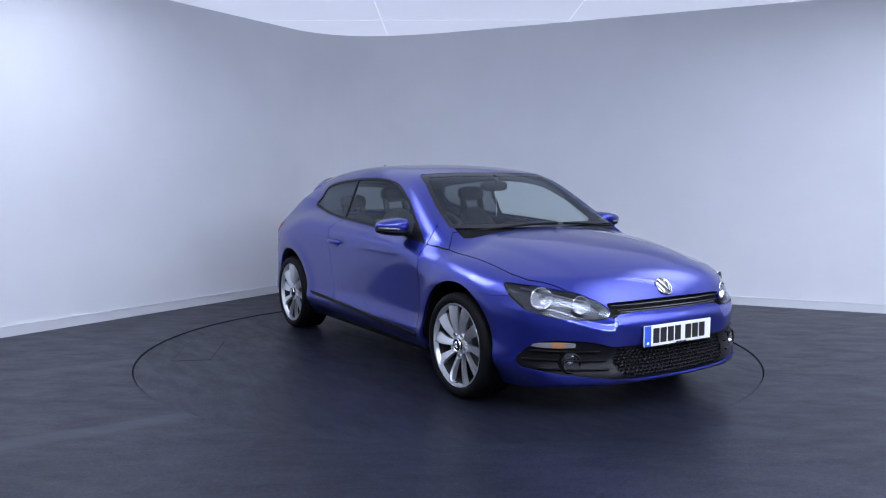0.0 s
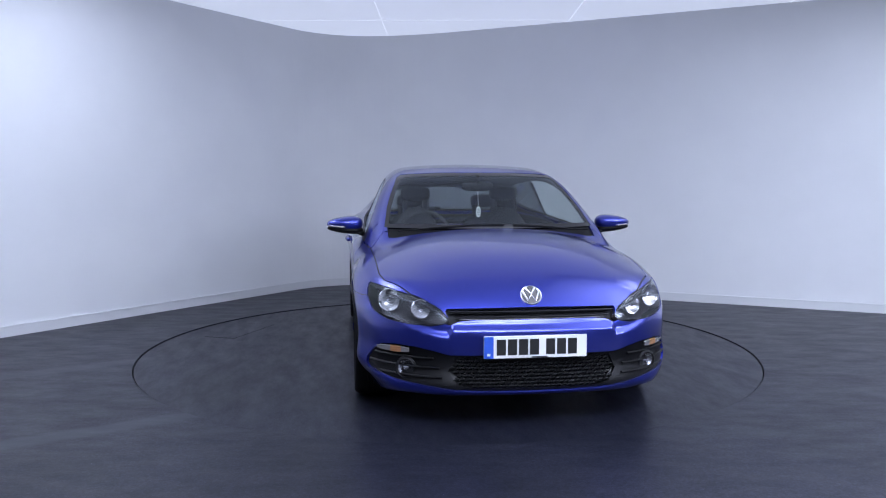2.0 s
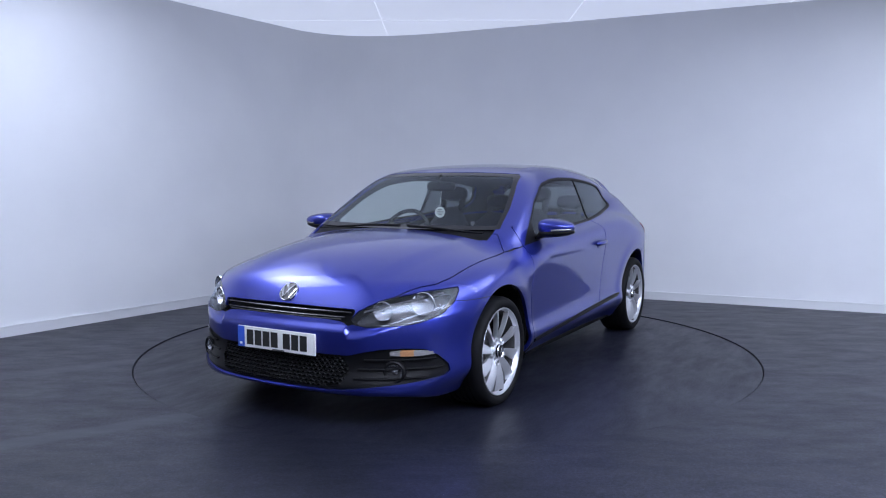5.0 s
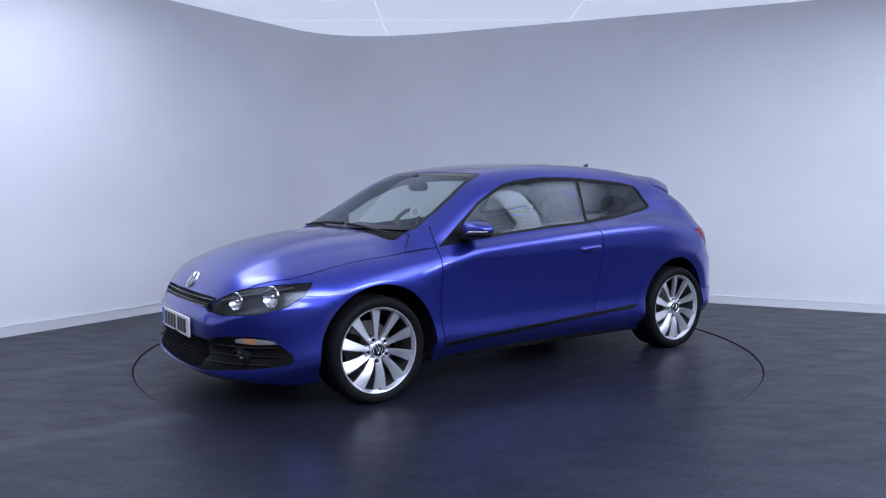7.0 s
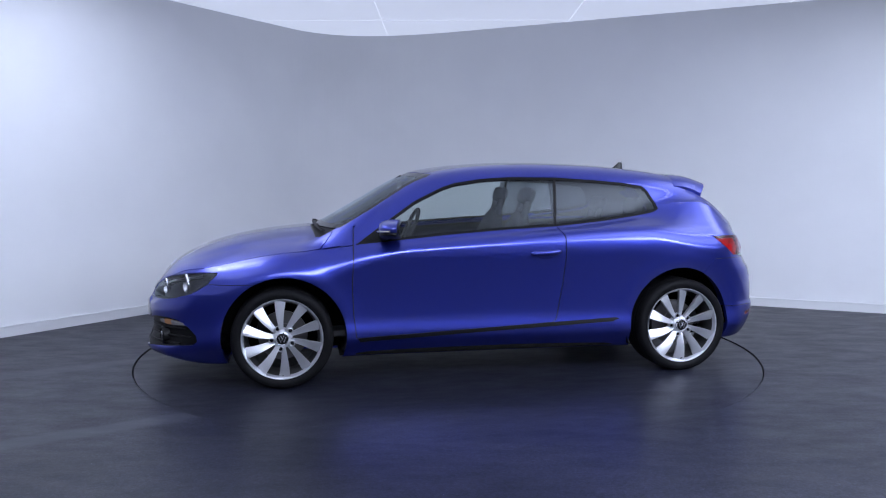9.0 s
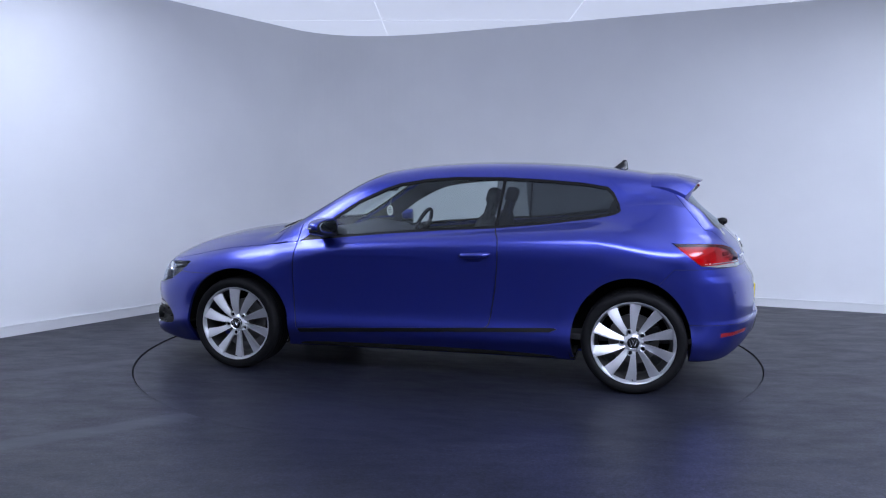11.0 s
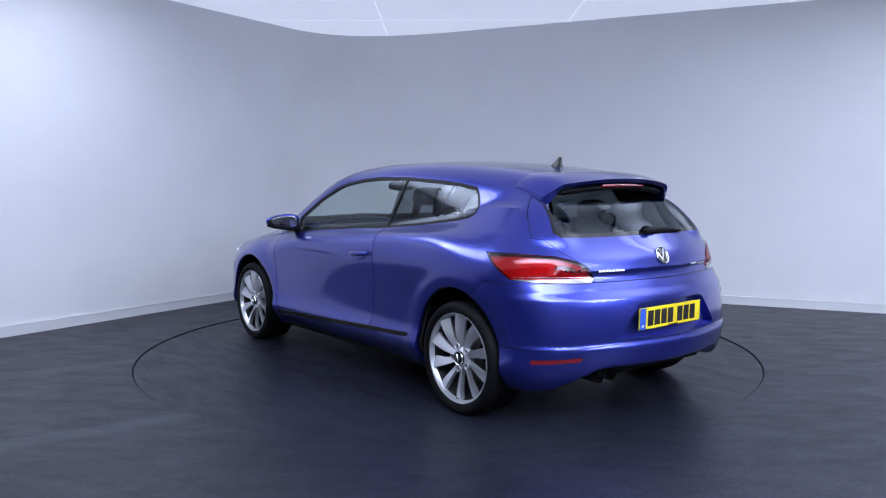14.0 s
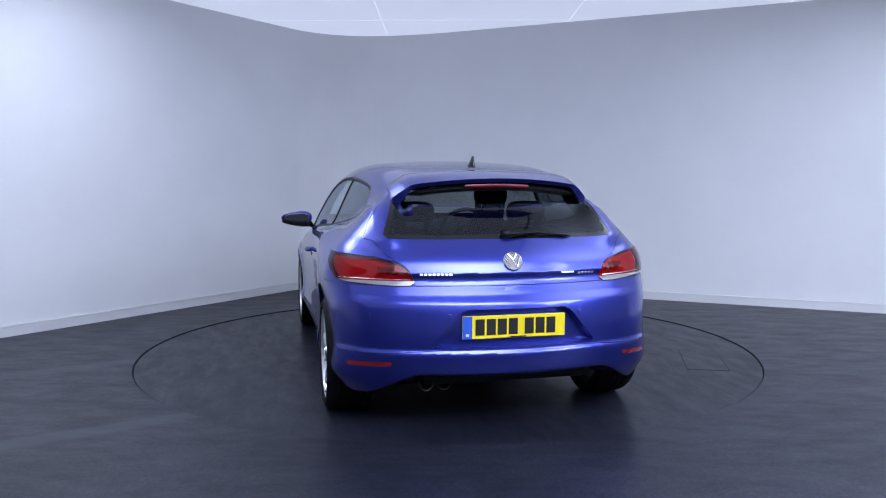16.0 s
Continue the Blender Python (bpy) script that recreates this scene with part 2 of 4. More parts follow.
WF, WR, WZ = 1.289, -1.289, 0.305           # wheel centres along the car, their height
bonnet_z = spline([0.6, 1.0, 1.2, 1.5, 1.7, 1.9, 2.02, 2.10], [0.955, 0.952, 0.940, 0.902, 0.858, 0.785, 0.710, 0.630])
bonnet_drop = spline([0.6, 1.1, 1.4, 1.7, 2.0], [0.10, 0.115, 0.12, 0.125, 0.10])
plan_y = spline([-1.9, -1.6, -1.29, -0.9, -0.3, 0.4, 0.9, 1.29, 1.6, 1.85], [0.82, 0.878, 0.898, 0.890, 0.878, 0.878, 0.889, 0.905, 0.888, 0.85])
section = spline([0.14, 0.22, 0.295, 0.38, 0.48, 0.60, 0.72, 0.82, 0.92, 1.05], [0.125, 0.068, 0.018, 0.024, 0.029, 0.022, 0.009, 0.002, 0.022, 0.08])
belt_z = spline([-1.8, -1.2, -0.44, 0.2, 0.85, 1.2], [0.985, 0.995, 0.962, 0.925, 0.885, 0.87])
green_y = spline([-1.9, -1.6, -1.21, -0.8, -0.43, 0.3, 0.8, 1.15], [0.575, 0.620, 0.680, 0.722, 0.748, 0.768, 0.755, 0.705])
roof_z = spline([-1.75, -1.5, -1.13, -0.77, -0.33, 0.0, 0.25, 0.42, 0.70, 1.0, 1.2], [1.235, 1.287, 1.342, 1.372, 1.384, 1.373, 1.347, 1.309, 1.166, 0.995, 0.880])
front_x = spline([0.10, 0.17, 0.21, 0.32, 0.40, 0.48, 0.55, 0.62, 0.72], [2.02, 2.110, 2.150, 2.126, 2.128, 2.136, 2.128, 2.105, 2.06])
rear_x = spline([0.15, 0.25, 0.35, 0.45, 0.58, 0.70, 0.77, 0.86, 0.96, 1.2], [-1.90, -1.985, -2.028, -2.042, -2.035, -2.002, -1.968, -1.942, -1.852, -1.63])


def bulge(x, z, cx, cz, r, w):
    d = np.hypot(x - cx, z - cz)
    return np.exp(-((d - r) / w) ** 2)


def body(x, y, z):
    """Below 0 inside the car's outer skin; about metres near it."""
    y = np.abs(y)
    side = plan_y(x) - section(z)
    side = side + 0.008 * bulge(x, z, WF, WZ, 0.40, 0.06) + 0.008 * bulge(x, z, WR, WZ, 0.42, 0.06)
    lower = y - side
    # bonnet in front, shoulder ledge behind
    ybar = np.minimum(y / 0.75, 1.35)
    bon = bonnet_z(x) - bonnet_drop(x) * ybar ** 2.4 + 0.006 * step(0.62, 0.5, y + 0.12 * (x - 1.2)) * step(2.1, 1.7, x)
    ledge = belt_z(x) + 0.01 - (0.45 + 0.45 * step(-1.0, -1.6, x)) * (np.maximum(y, 0.64) - 0.73)
    top = z - (bon * step(0.75, 1.05, x) + ledge * (1 - step(0.75, 1.05, x)))
    lower = smax(lower, top / 1.05, 0.040 + 0.05 * step(-0.9, -1.6, x) + 0.11 * step(0.5, 1.05, x))
    bow = 0.18 * y ** 2 + 1.2 * np.maximum(y - 0.4, 0) ** 2
    ridge = z + 0.035 * step(0.40, 0.43, y) - 0.10 * step(0.43, 0.82, y)
    bow = bow - 0.018 * step(0.548, 0.508, ridge)
    nose = (x - (front_x(z) - bow)) / np.sqrt(1 + (0.36 * y + 2.4 * np.maximum(y - 0.4, 0)) ** 2)
    lower = smax(lower, nose, 0.085)
    bow_r = 0.34 * y ** 2 + 0.6 * np.maximum(y - 0.55, 0) ** 2
    bow_r = bow_r - 0.010 * step(0.705, 0.655, z) - 0.016 * step(0.452, 0.415, z)
    tail = ((rear_x(z) + bow_r) - x) / np.sqrt(1 + (0.7 * y) ** 2)
    lower = smax(lower, tail, 0.10)
    # cabin
    xs = x + 0.05 * y ** 2 * step(-0.2, 0.6, x)
    roof = (z - (roof_z(xs) - 0.10 * y ** 2)) / np.sqrt(1 + 0.25 * step(0.2, 0.6, x))
    gl = (y - (green_y(x) - 0.436 * (z - 0.966) - 0.10 * np.maximum(z - 1.1, 0) ** 2)) / 1.09
    upper = smax(gl, roof, 0.13)
    glass_r = ((-1.815 + 0.86 * (z - 0.96) + 0.30 * y ** 2) - x) / 1.35
    upper = smax(upper, glass_r, 0.075)
    upper = np.maximum(upper, 0.80 - z)
    f = smin(lower, upper, 0.035 + 0.13 * step(-0.95, -1.5, x) * step(0.88, 0.98, z) * step(0.42, 0.58, y))
    low_z = 0.165 - 0.02 * step(1.3, 1.7, x) + 0.042 * step(1.72, 2.06, x) + 0.12 * step(-1.55, -1.85, x) * step(0.75, 0.45, y) + 0.03 * step(-1.2, -1.6, x)
    return smax(f, low_z - z, 0.02)


def body_normal(p):
    e = 1e-3
    g = np.stack([body(p[:, 0] + e, p[:, 1], p[:, 2]) - body(p[:, 0] - e, p[:, 1], p[:, 2]),
                  body(p[:, 0], p[:, 1] + e, p[:, 2]) - body(p[:, 0], p[:, 1] - e, p[:, 2]),
                  body(p[:, 0], p[:, 1], p[:, 2] + e) - body(p[:, 0], p[:, 1], p[:, 2] - e)], -1) / (2 * e)
    return g


def skin():
    """The right way round, half a car (y >= 0): vertices on the skin and triangles."""
    h = 0.017
    gx, gy, gz = np.arange(-2.11, 2.21, h), np.arange(-h, 0.965, h), np.arange(0.12, 1.43, h)
    X, Y, Z = np.meshgrid(gx, gy, gz, indexing="ij")
    # the skin is even in y, so y just below 0 is the mirror of y just above
    F = body(X, np.where(Y < 0, -Y, Y), Z)
    s = F < 0
    nx, ny, nz = s.shape
    cell = np.zeros((nx - 1, ny - 1, nz - 1), int)
    acc = np.zeros((nx - 1, ny - 1, nz - 1, 3))
    cnt = np.zeros((nx - 1, ny - 1, nz - 1))
    for i in (0, 1):
        for j in (0, 1):
            for k in (0, 1):
                cell += s[i:nx - 1 + i, j:ny - 1 + j, k:nz - 1 + k]
    act = (cell > 0) & (cell < 8)
    idx = -np.ones(act.shape, int)
    ids = np.argwhere(act)
    idx[act] = np.arange(len(ids))
    P = np.stack([gx[ids[:, 0]], gy[ids[:, 1]], gz[ids[:, 2]]], -1) + h / 2
    for _ in range(6):
        f = body(P[:, 0], P[:, 1], P[:, 2])
        g = body_normal(P)
        P = P - 0.8 * f[:, None] * g / np.maximum((g * g).sum(1, keepdims=True), 0.2)
    quads = []
    for ax in range(3):
        a = [slice(None)] * 3
        b = [slice(None)] * 3
        a[ax], b[ax] = slice(0, -1), slice(1, None)
        e = np.argwhere(s[tuple(a)] != s[tuple(b)])
        u, v = (ax + 1) % 3, (ax + 2) % 3
        ok = (e[:, u] > 0) & (e[:, v] > 0) & (e[:, u] < s.shape[u] - 1) & (e[:, v] < s.shape[v] - 1)
        e = e[ok]
        flip = s[tuple(a)][tuple(e.T)]
        du, dv = np.eye(3, dtype=int)[u], np.eye(3, dtype=int)[v]
        q = np.stack([idx[tuple((e - du - dv).T)], idx[tuple((e - dv).T)], idx[tuple(e.T)], idx[tuple((e - du).T)]], -1)
        q[~flip] = q[~flip][:, ::-1]
        quads.append(q)
    Q = np.concatenate(quads)
    Q = Q[(Q >= 0).all(1)]
    T = np.concatenate([Q[:, [0, 1, 2]], Q[:, [0, 2, 3]]])
    return P, T


def cut(V, T, phi):
    """Splits the triangles along phi = 0."""
    phi = np.where(np.abs(phi) < 2e-4, 2e-4, phi)
    s = phi[T] > 0
    n = s.sum(1)
    mixed = (n == 1) | (n == 2)
    M, sm = T[mixed], s[mixed]
    if not len(M):
        return V, T
    lone = np.where(n[mixed] == 1, sm.argmax(1), (~sm).argmax(1))
    r = np.arange(len(M))
    a, b, c = M[r, lone], M[r, (lone + 1) % 3], M[r, (lone + 2) % 3]
    ed = np.sort(np.concatenate([np.stack([a, b], -1), np.stack([a, c], -1)]), 1)
    uq, inv = np.unique(ed, axis=0, return_inverse=True)
    inv = inv.reshape(-1)
    t = phi[uq[:, 0]] / (phi[uq[:, 0]] - phi[uq[:, 1]])
    NV = V[uq[:, 0]] + t[:, None] * (V[uq[:, 1]] - V[uq[:, 0]])
    ab, ac = len(V) + inv[:len(M)], len(V) + inv[len(M):]
    return np.concatenate([V, NV]), np.concatenate([T[~mixed], np.stack([a, ab, ac], -1), np.stack([ab, b, c], -1), np.stack([ab, c, ac], -1)])


def poly(u, v, pts, roundness=0.0):
    """Signed distance to a closed outline, below 0 inside."""
    pts = np.array(pts, float)
    d = np.full(u.shape, 1e9)
    inside = np.zeros(u.shape, bool)
    for (ax, ay), (bx, by) in zip(pts, np.roll(pts, -1, 0)):
        ex, ey = bx - ax, by - ay
        wx, wy = u - ax, v - ay
        t = np.clip((wx * ex + wy * ey) / (ex * ex + ey * ey), 0, 1)
        d = np.minimum(d, (wx - ex * t) ** 2 + (wy - ey * t) ** 2)
        with np.errstate(divide="ignore", invalid="ignore"):
            hit = ((ay > v) != (by > v)) & (u < (bx - ax) * (v - ay) / (by - ay + 1e-12) + ax)
        inside ^= hit
    return np.where(inside, -1, 1) * np.sqrt(d) - roundness


FAR = 9.0


def field(name, V):
    """The outlines of the panels, each below 0 inside its panel."""
    x, y, z = V[:, 0], V[:, 1], V[:, 2]

    def only(d, ok):
        return np.where(ok, d, FAR)
    if name == "dlo":
        return only(poly(x, z, [(0.84, 0.862), (0.52, 0.892), (0.24, 0.917), (-0.13, 0.943), (-0.43, 0.958), (-0.75, 0.986), (-1.04, 1.022), (-1.16, 1.044), (-1.20, 1.066), (-1.19, 1.11),
                                (-1.155, 1.18), (-1.12, 1.215), (-0.97, 1.240), (-0.76, 1.258), (-0.48, 1.275), (-0.17, 1.277), (0.02, 1.265), (0.20, 1.238), (0.29, 1.208), (0.47, 1.122), (0.66, 0.992)]),
                    (y > 0.4) & (z > 0.8) & (x < 0.95))
    if name == "pillar_b":
        return only(np.abs(x + 0.448 + 0.12 * (z - 0.96)) - 0.009, (y > 0.4) & (z > 0.9))
    if name == "quarter_front":
        return only(x - 0.60, (y > 0.4) & (z > 0.8) & (x < 0.95))
    if name == "windscreen":
        return only(poly(y, z, [(-0.3, 0.957), (0.50, 0.958), (0.678, 0.960), (0.650, 1.08), (0.615, 1.17), (0.562, 1.277), (0.530, 1.298), (0.45, 1.303), (0.25, 1.311), (-0.3, 1.311)]), (x > 0.15) & (z > 0.93))
    if name == "cowl":
        return only(np.maximum(x - (1.105 - 0.06 * y ** 2), y - 0.66), (x > 0.9) & (z < 0.975) & (z > 0.90))
    if name == "rear_glass":
        return only(poly(y, z, [(-0.3, 0.962), (0.45, 0.960), (0.585, 0.965), (0.61, 0.985), (0.562, 1.10), (0.522, 1.19), (0.485, 1.228), (0.3, 1.248), (-0.3, 1.25)]), x < -1.3)
    if name == "tailgate":
        d = poly(y, z, [(-0.3, 0.748), (0.478, 0.742), (0.52, 0.835), (0.60, 0.885), (0.66, 0.955), (0.95, 1.0), (0.95, 1.6), (-0.3, 1.6)])
        return only(np.maximum(d, (x + 1.40 + (1.31 - z) * 0.80) / 1.28), x < -1.2)
    if name == "bonnet":
        return only(poly(x, y, [(1.105, -0.3), (1.105, 0.0), (1.098, 0.40), (1.05, 0.58), (0.975, 0.685), (1.058, 0.768), (1.38, 0.754), (1.65, 0.745), (1.76, 0.722), (1.947, 0.600), (2.034, 0.497), (2.060, 0.455), (2.14, 0.44), (2.16, 0.0), (2.16, -0.3)]), (z > 0.58) & (x > 0.93))
    if name == "fender_line":
        d = poly(x, z, [(0.855, 0.857), (1.06, 0.834), (1.063, 0.8365), (0.86, 0.8605)])
        return only(d - 0.0015, (y > 0.55) & (z > 0.8) & (x > 0.8))
    if name == "front_bumper":
        return only(np.maximum(z - 0.637 - 0.1 * np.maximum(0, x - 1.66), 1.3 - x), x > 1.3)
    if name == "headlamp":
        d = poly(y, z, [(0.425, 0.566), (0.446, 0.598), (0.49, 0.630), (0.595, 0.672), (0.71, 0.698), (0.80, 0.708), (0.95, 0.708), (0.95, 0.52), (0.745, 0.53), (0.628, 0.532), (0.512, 0.533), (0.450, 0.543)])
        e = poly(x, z, [(1.658, 0.716), (1.668, 0.692), (1.704, 0.66), (1.722, 0.64), (1.784, 0.602), (1.812, 0.586), (1.875, 0.568), (1.93, 0.551), (2.02, 0.538), (2.08, 0.532), (2.3, 0.50), (2.3, 0.85), (1.64, 0.85)])
        return only(np.maximum(d, e), x > 1.5)
    if name == "upper_grille":
        return only(poly(y, z, [(-0.3, 0.6245), (0.43, 0.616), (0.44, 0.60), (0.428, 0.575), (0.448, 0.545), (0.415, 0.538), (0.375, 0.556), (0.30, 0.562), (-0.3, 0.564)]), x > 1.9)
    if name == "lower_black":
        d = poly(y, z, [(-0.3, 0.388), (0.425, 0.392), (0.50, 0.412), (0.58, 0.427), (0.68, 0.430), (0.745, 0.422), (0.785, 0.385), (0.815, 0.335), (0.822, 0.30), (0.808, 0.276), (0.766, 0.270), (0.68, 0.256), (0.58, 0.246), (0.482, 0.234), (0.398, 0.218), (0.313, 0.212), (-0.3, 0.205)])
        return only(d, x > 1.6)
    if name == "lower_mesh":
        return only(poly(y, z, [(-0.3, 0.378), (0.395, 0.380), (0.43, 0.31), (0.38, 0.248), (0.31, 0.226), (-0.3, 0.221)]), x > 1.9)
    if name == "tail_lamp":
        d = poly(y, z, [(0.475, 0.760), (0.508, 0.820), (0.553, 0.850), (0.655, 0.876), (0.795, 0.889), (0.95, 0.889), (0.95, 0.765), (0.834, 0.762), (0.77, 0.750), (0.57, 0.740), (0.50, 0.741)])
        return only(np.maximum(d, (x + 1.478 + (0.907 - z) * 1.25) / 1.6), x < -1.2)
    if name == "rear_bumper":
        return only(np.maximum(z - 0.744, x + 1.453 + (z - 0.683) * 0.9), x < -1.2)
    if name == "valance":
        return only(z - (0.422 + 0.022 * step(0.75, 0.3, y)), x < -1.2)
    if name == "plate_recess":
        return only(poly(y, z, [(-0.3, 0.637), (0.25, 0.636), (0.28, 0.62), (0.405, 0.475), (0.41, 0.458), (0.38, 0.452), (-0.3, 0.449)]), x < -1.8)
    if name == "reflector":
        return only(poly(y, z, [(0.595, 0.386), (0.80, 0.374), (0.80, 0.350), (0.605, 0.362)]), x < -1.5)
    if name == "door":
        return only(poly(x, z, [(0.852, 0.97), (0.868, 0.62), (0.862, 0.45), (0.845, 0.29), (0.20, 0.321), (-0.40, 0.352), (-0.425, 0.372), (-0.437, 0.42), (-0.468, 0.61), (-0.482, 0.79), (-0.480, 0.90), (-0.45, 0.955), (-0.45, 1.0), (0.0, 1.3)]),
                    (y > 0.6) & (z < 0.975))
    if name == "strip":
        return only(poly(x, z, [(0.838, 0.297), (0.20, 0.326), (-0.835, 0.374), (-0.845, 0.366), (-0.80, 0.347), (0.20, 0.303), (0.825, 0.274)]), y > 0.6)
    if name == "arch_front":
        return only(np.hypot(x - WF + 0.012, z - WZ) - 0.373, (y > 0.5) & (x > 0.5))
    if name == "arch_rear":
        return only(np.hypot((x - WR - 0.019) / 0.90, z - WZ) - 0.384, (y > 0.5) & (x < -0.5))
    raise KeyError(name)


CUTS = ["arch_front", "arch_rear", "dlo", "pillar_b", "windscreen", "cowl", "rear_glass", "tailgate", "bonnet", "fender_line", "front_bumper", "headlamp", "upper_grille", "lower_black",
        "lower_mesh", "tail_lamp", "rear_bumper", "valance", "plate_recess", "reflector", "door", "strip"]
SEAMS = {"tailgate": 0.0013, "bonnet": 0.003, "front_bumper": 0.0016, "rear_bumper": 0.0016, "valance": 0.0016, "door": 0.003, "headlamp": 0.002, "tail_lamp": 0.0018}


def panels():
    """Half the skin cut along all outlines, and a name for every triangle."""
    V, T = skin()
    V, T = cut(V, T, V[:, 1])
    T = T[V[T][:, :, 1].mean(1) > 0]
    for c in CUTS:
        if c in SEAMS:
            w = SEAMS[c]
            V, T = cut(V, T, field(c, V) + w)
            V, T = cut(V, T, field(c, V) - w)
        else:
            V, T = cut(V, T, field(c, V))
        if c in ("dlo", "windscreen", "rear_glass"):
            V, T = cut(V, T, field(c, V) + (0.016 if c == "dlo" else 0.022))
    V, T = cut(V, T, np.where((V[:, 0] < -1.35) & (V[:, 1] > 0.4), V[:, 2] - 0.764, FAR))
    C = V[T].mean(1)
    f = {c: field(c, C) for c in CUTS}
    L = np.full(len(T), "body_shell", dtype=object)

    def put(name, ok):
        L[ok] = name

    seam = np.zeros(len(T), bool)
    put("tailgate", f["tailgate"] < 0)
    put("rear_bumper", f["rear_bumper"] < 0)
    put("rear_valance", (f["rear_bumper"] < 0) & (f["valance"] < 0))
    put("front_bumper", f["front_bumper"] < 0)
    put("bonnet", f["bonnet"] < 0)
    put("door", f["door"] < 0)
    for c in ("tailgate", "bonnet", "front_bumper", "rear_bumper", "door"):
        seam |= (np.abs(f[c]) < SEAMS[c]) & ((c != "front_bumper") | (f["bonnet"] > 0))
    seam |= (np.abs(f["valance"]) < SEAMS["valance"]) & (f["rear_bumper"] < 0)
    seam |= f["fender_line"] < 0
    put("seam", seam)
    put("cowl", f["cowl"] < 0)
    put("strip", f["strip"] < 0)
    put("window_seal", f["dlo"] < 0)
    ins = f["dlo"] < -0.016
    put("door_window", ins & (C[:, 0] > -0.44) & (f["pillar_b"] > 0) & (C[:, 0] < 0.64))
    put("quarter_window", ins & (C[:, 0] < -0.44) & (f["pillar_b"] > 0))
    put("windscreen_seal", f["windscreen"] < 0)
    put("windscreen", f["windscreen"] < -0.022)
    put("rear_glass_seal", f["rear_glass"] < 0)
    put("rear_window", f["rear_glass"] < -0.022)
    put("plate_recess", f["plate_recess"] < 0)
    put("reflector", f["reflector"] < 0)
    put("upper_grille", f["upper_grille"] < 0)
    put("lower_black", f["lower_black"] < 0)
    put("lower_mesh", f["lower_mesh"] < 0)
    for c in ("headlamp", "tail_lamp"):
        put("seam", np.abs(f[c]) < SEAMS[c])
        put(c, f[c] < -SEAMS[c])
    put("gone", (f["arch_front"] < 0) | (f["arch_rear"] < 0))
    return V, T, L


def sheet(name, V, T, material, parent, label="", sides=(1, -1), inset=0.0, lip=0.0, back=False, keep=None, slab=0.0):
    """A mesh from triangles of the half skin, on one side or on both; inset moves it inward, lip turns its edges inward."""
    if keep is not None:
        T = T[keep]
    if not len(T):
        return None
    used, inv = np.unique(T, return_inverse=True)
    P = V[used]
    t = inv.reshape(T.shape)
    N = body_normal(P)
    N = N / np.maximum(np.linalg.norm(N, axis=1, keepdims=True), 1e-6)
    P = P - inset * N
    vs, ns, fs = [P], [N], [t]
    n = len(P)
    if lip:
        e = np.concatenate([t[:, [0, 1]], t[:, [1, 2]], t[:, [2, 0]]])
        key = np.sort(e, 1)
        _, first, count = np.unique(key, axis=0, return_index=True, return_counts=True)
        b = e[first[count == 1]]
        b = b[~((np.abs(P[b[:, 0], 1]) < 2e-3) & (np.abs(P[b[:, 1], 1]) < 2e-3))]
        m = len(b)
        A, B = P[b[:, 0]], P[b[:, 1]]
        A2, B2 = A - lip * N[b[:, 0]], B - lip * N[b[:, 1]]
        out = np.cross(B - A, N[b[:, 0]])
        out = out / np.maximum(np.linalg.norm(out, axis=1, keepdims=True), 1e-9)
        k = n + np.arange(m)
        vs += [A, B, B2, A2]
        ns += [out] * 4
        fs += [np.stack([k, k + 3 * m, k + 2 * m], -1), np.stack([k, k + 2 * m, k + m], -1)]
    if slab:
        k = sum(len(v) for v in vs)
        vs.append(P - slab * N)
        ns.append(-N)
        fs.append(t[:, ::-1] + k)
    P, N, t = np.concatenate(vs), np.concatenate(ns), np.concatenate(fs)
    if back:
        t, N = t[:, ::-1], -N
    allp, alln, allt, k = [], [], [], 0
    for s in sides:
        allp.append(P * (1, s, 1))
        alln.append(N * (1, s, 1))
        allt.append((t if s > 0 else t[:, ::-1]) + k)
        k += len(P)
    P, N, t = np.concatenate(allp), np.concatenate(alln), np.concatenate(allt)
    me = bpy.data.meshes.new(name)
    me.from_pydata(P.tolist(), [], t.tolist())
    me.materials.append(material)
    me.polygons.foreach_set("use_smooth", np.ones(len(t), bool))
    me.normals_split_custom_set_from_vertices(N.tolist())
    me.update()
    ob = new(name, me)
    ob.parent = parent
    if label:
        tagged(ob, label)
    return ob

# ---------- car materials ----------
def paint_mat():
    m = mat("metallic_blue_paint", (0.034, 0.045, 0.38), 0.31, 0.82, Coat_Weight=1.0, Coat_Roughness=0.05)
    p = m.node_tree.nodes["Principled BSDF"]
    c = coords(m)
    n = nd(m, "ShaderNodeTexNoise", Scale=900.0, Detail=2.0)
    link(m, c, "Vector", n, "Vector")
    r = ramp(m, n, "Fac", [(0.35, (0.019, 0.030, 0.26)), (0.65, (0.030, 0.045, 0.36))])
    link(m, r, "Color", p, "Base Color")
    return m


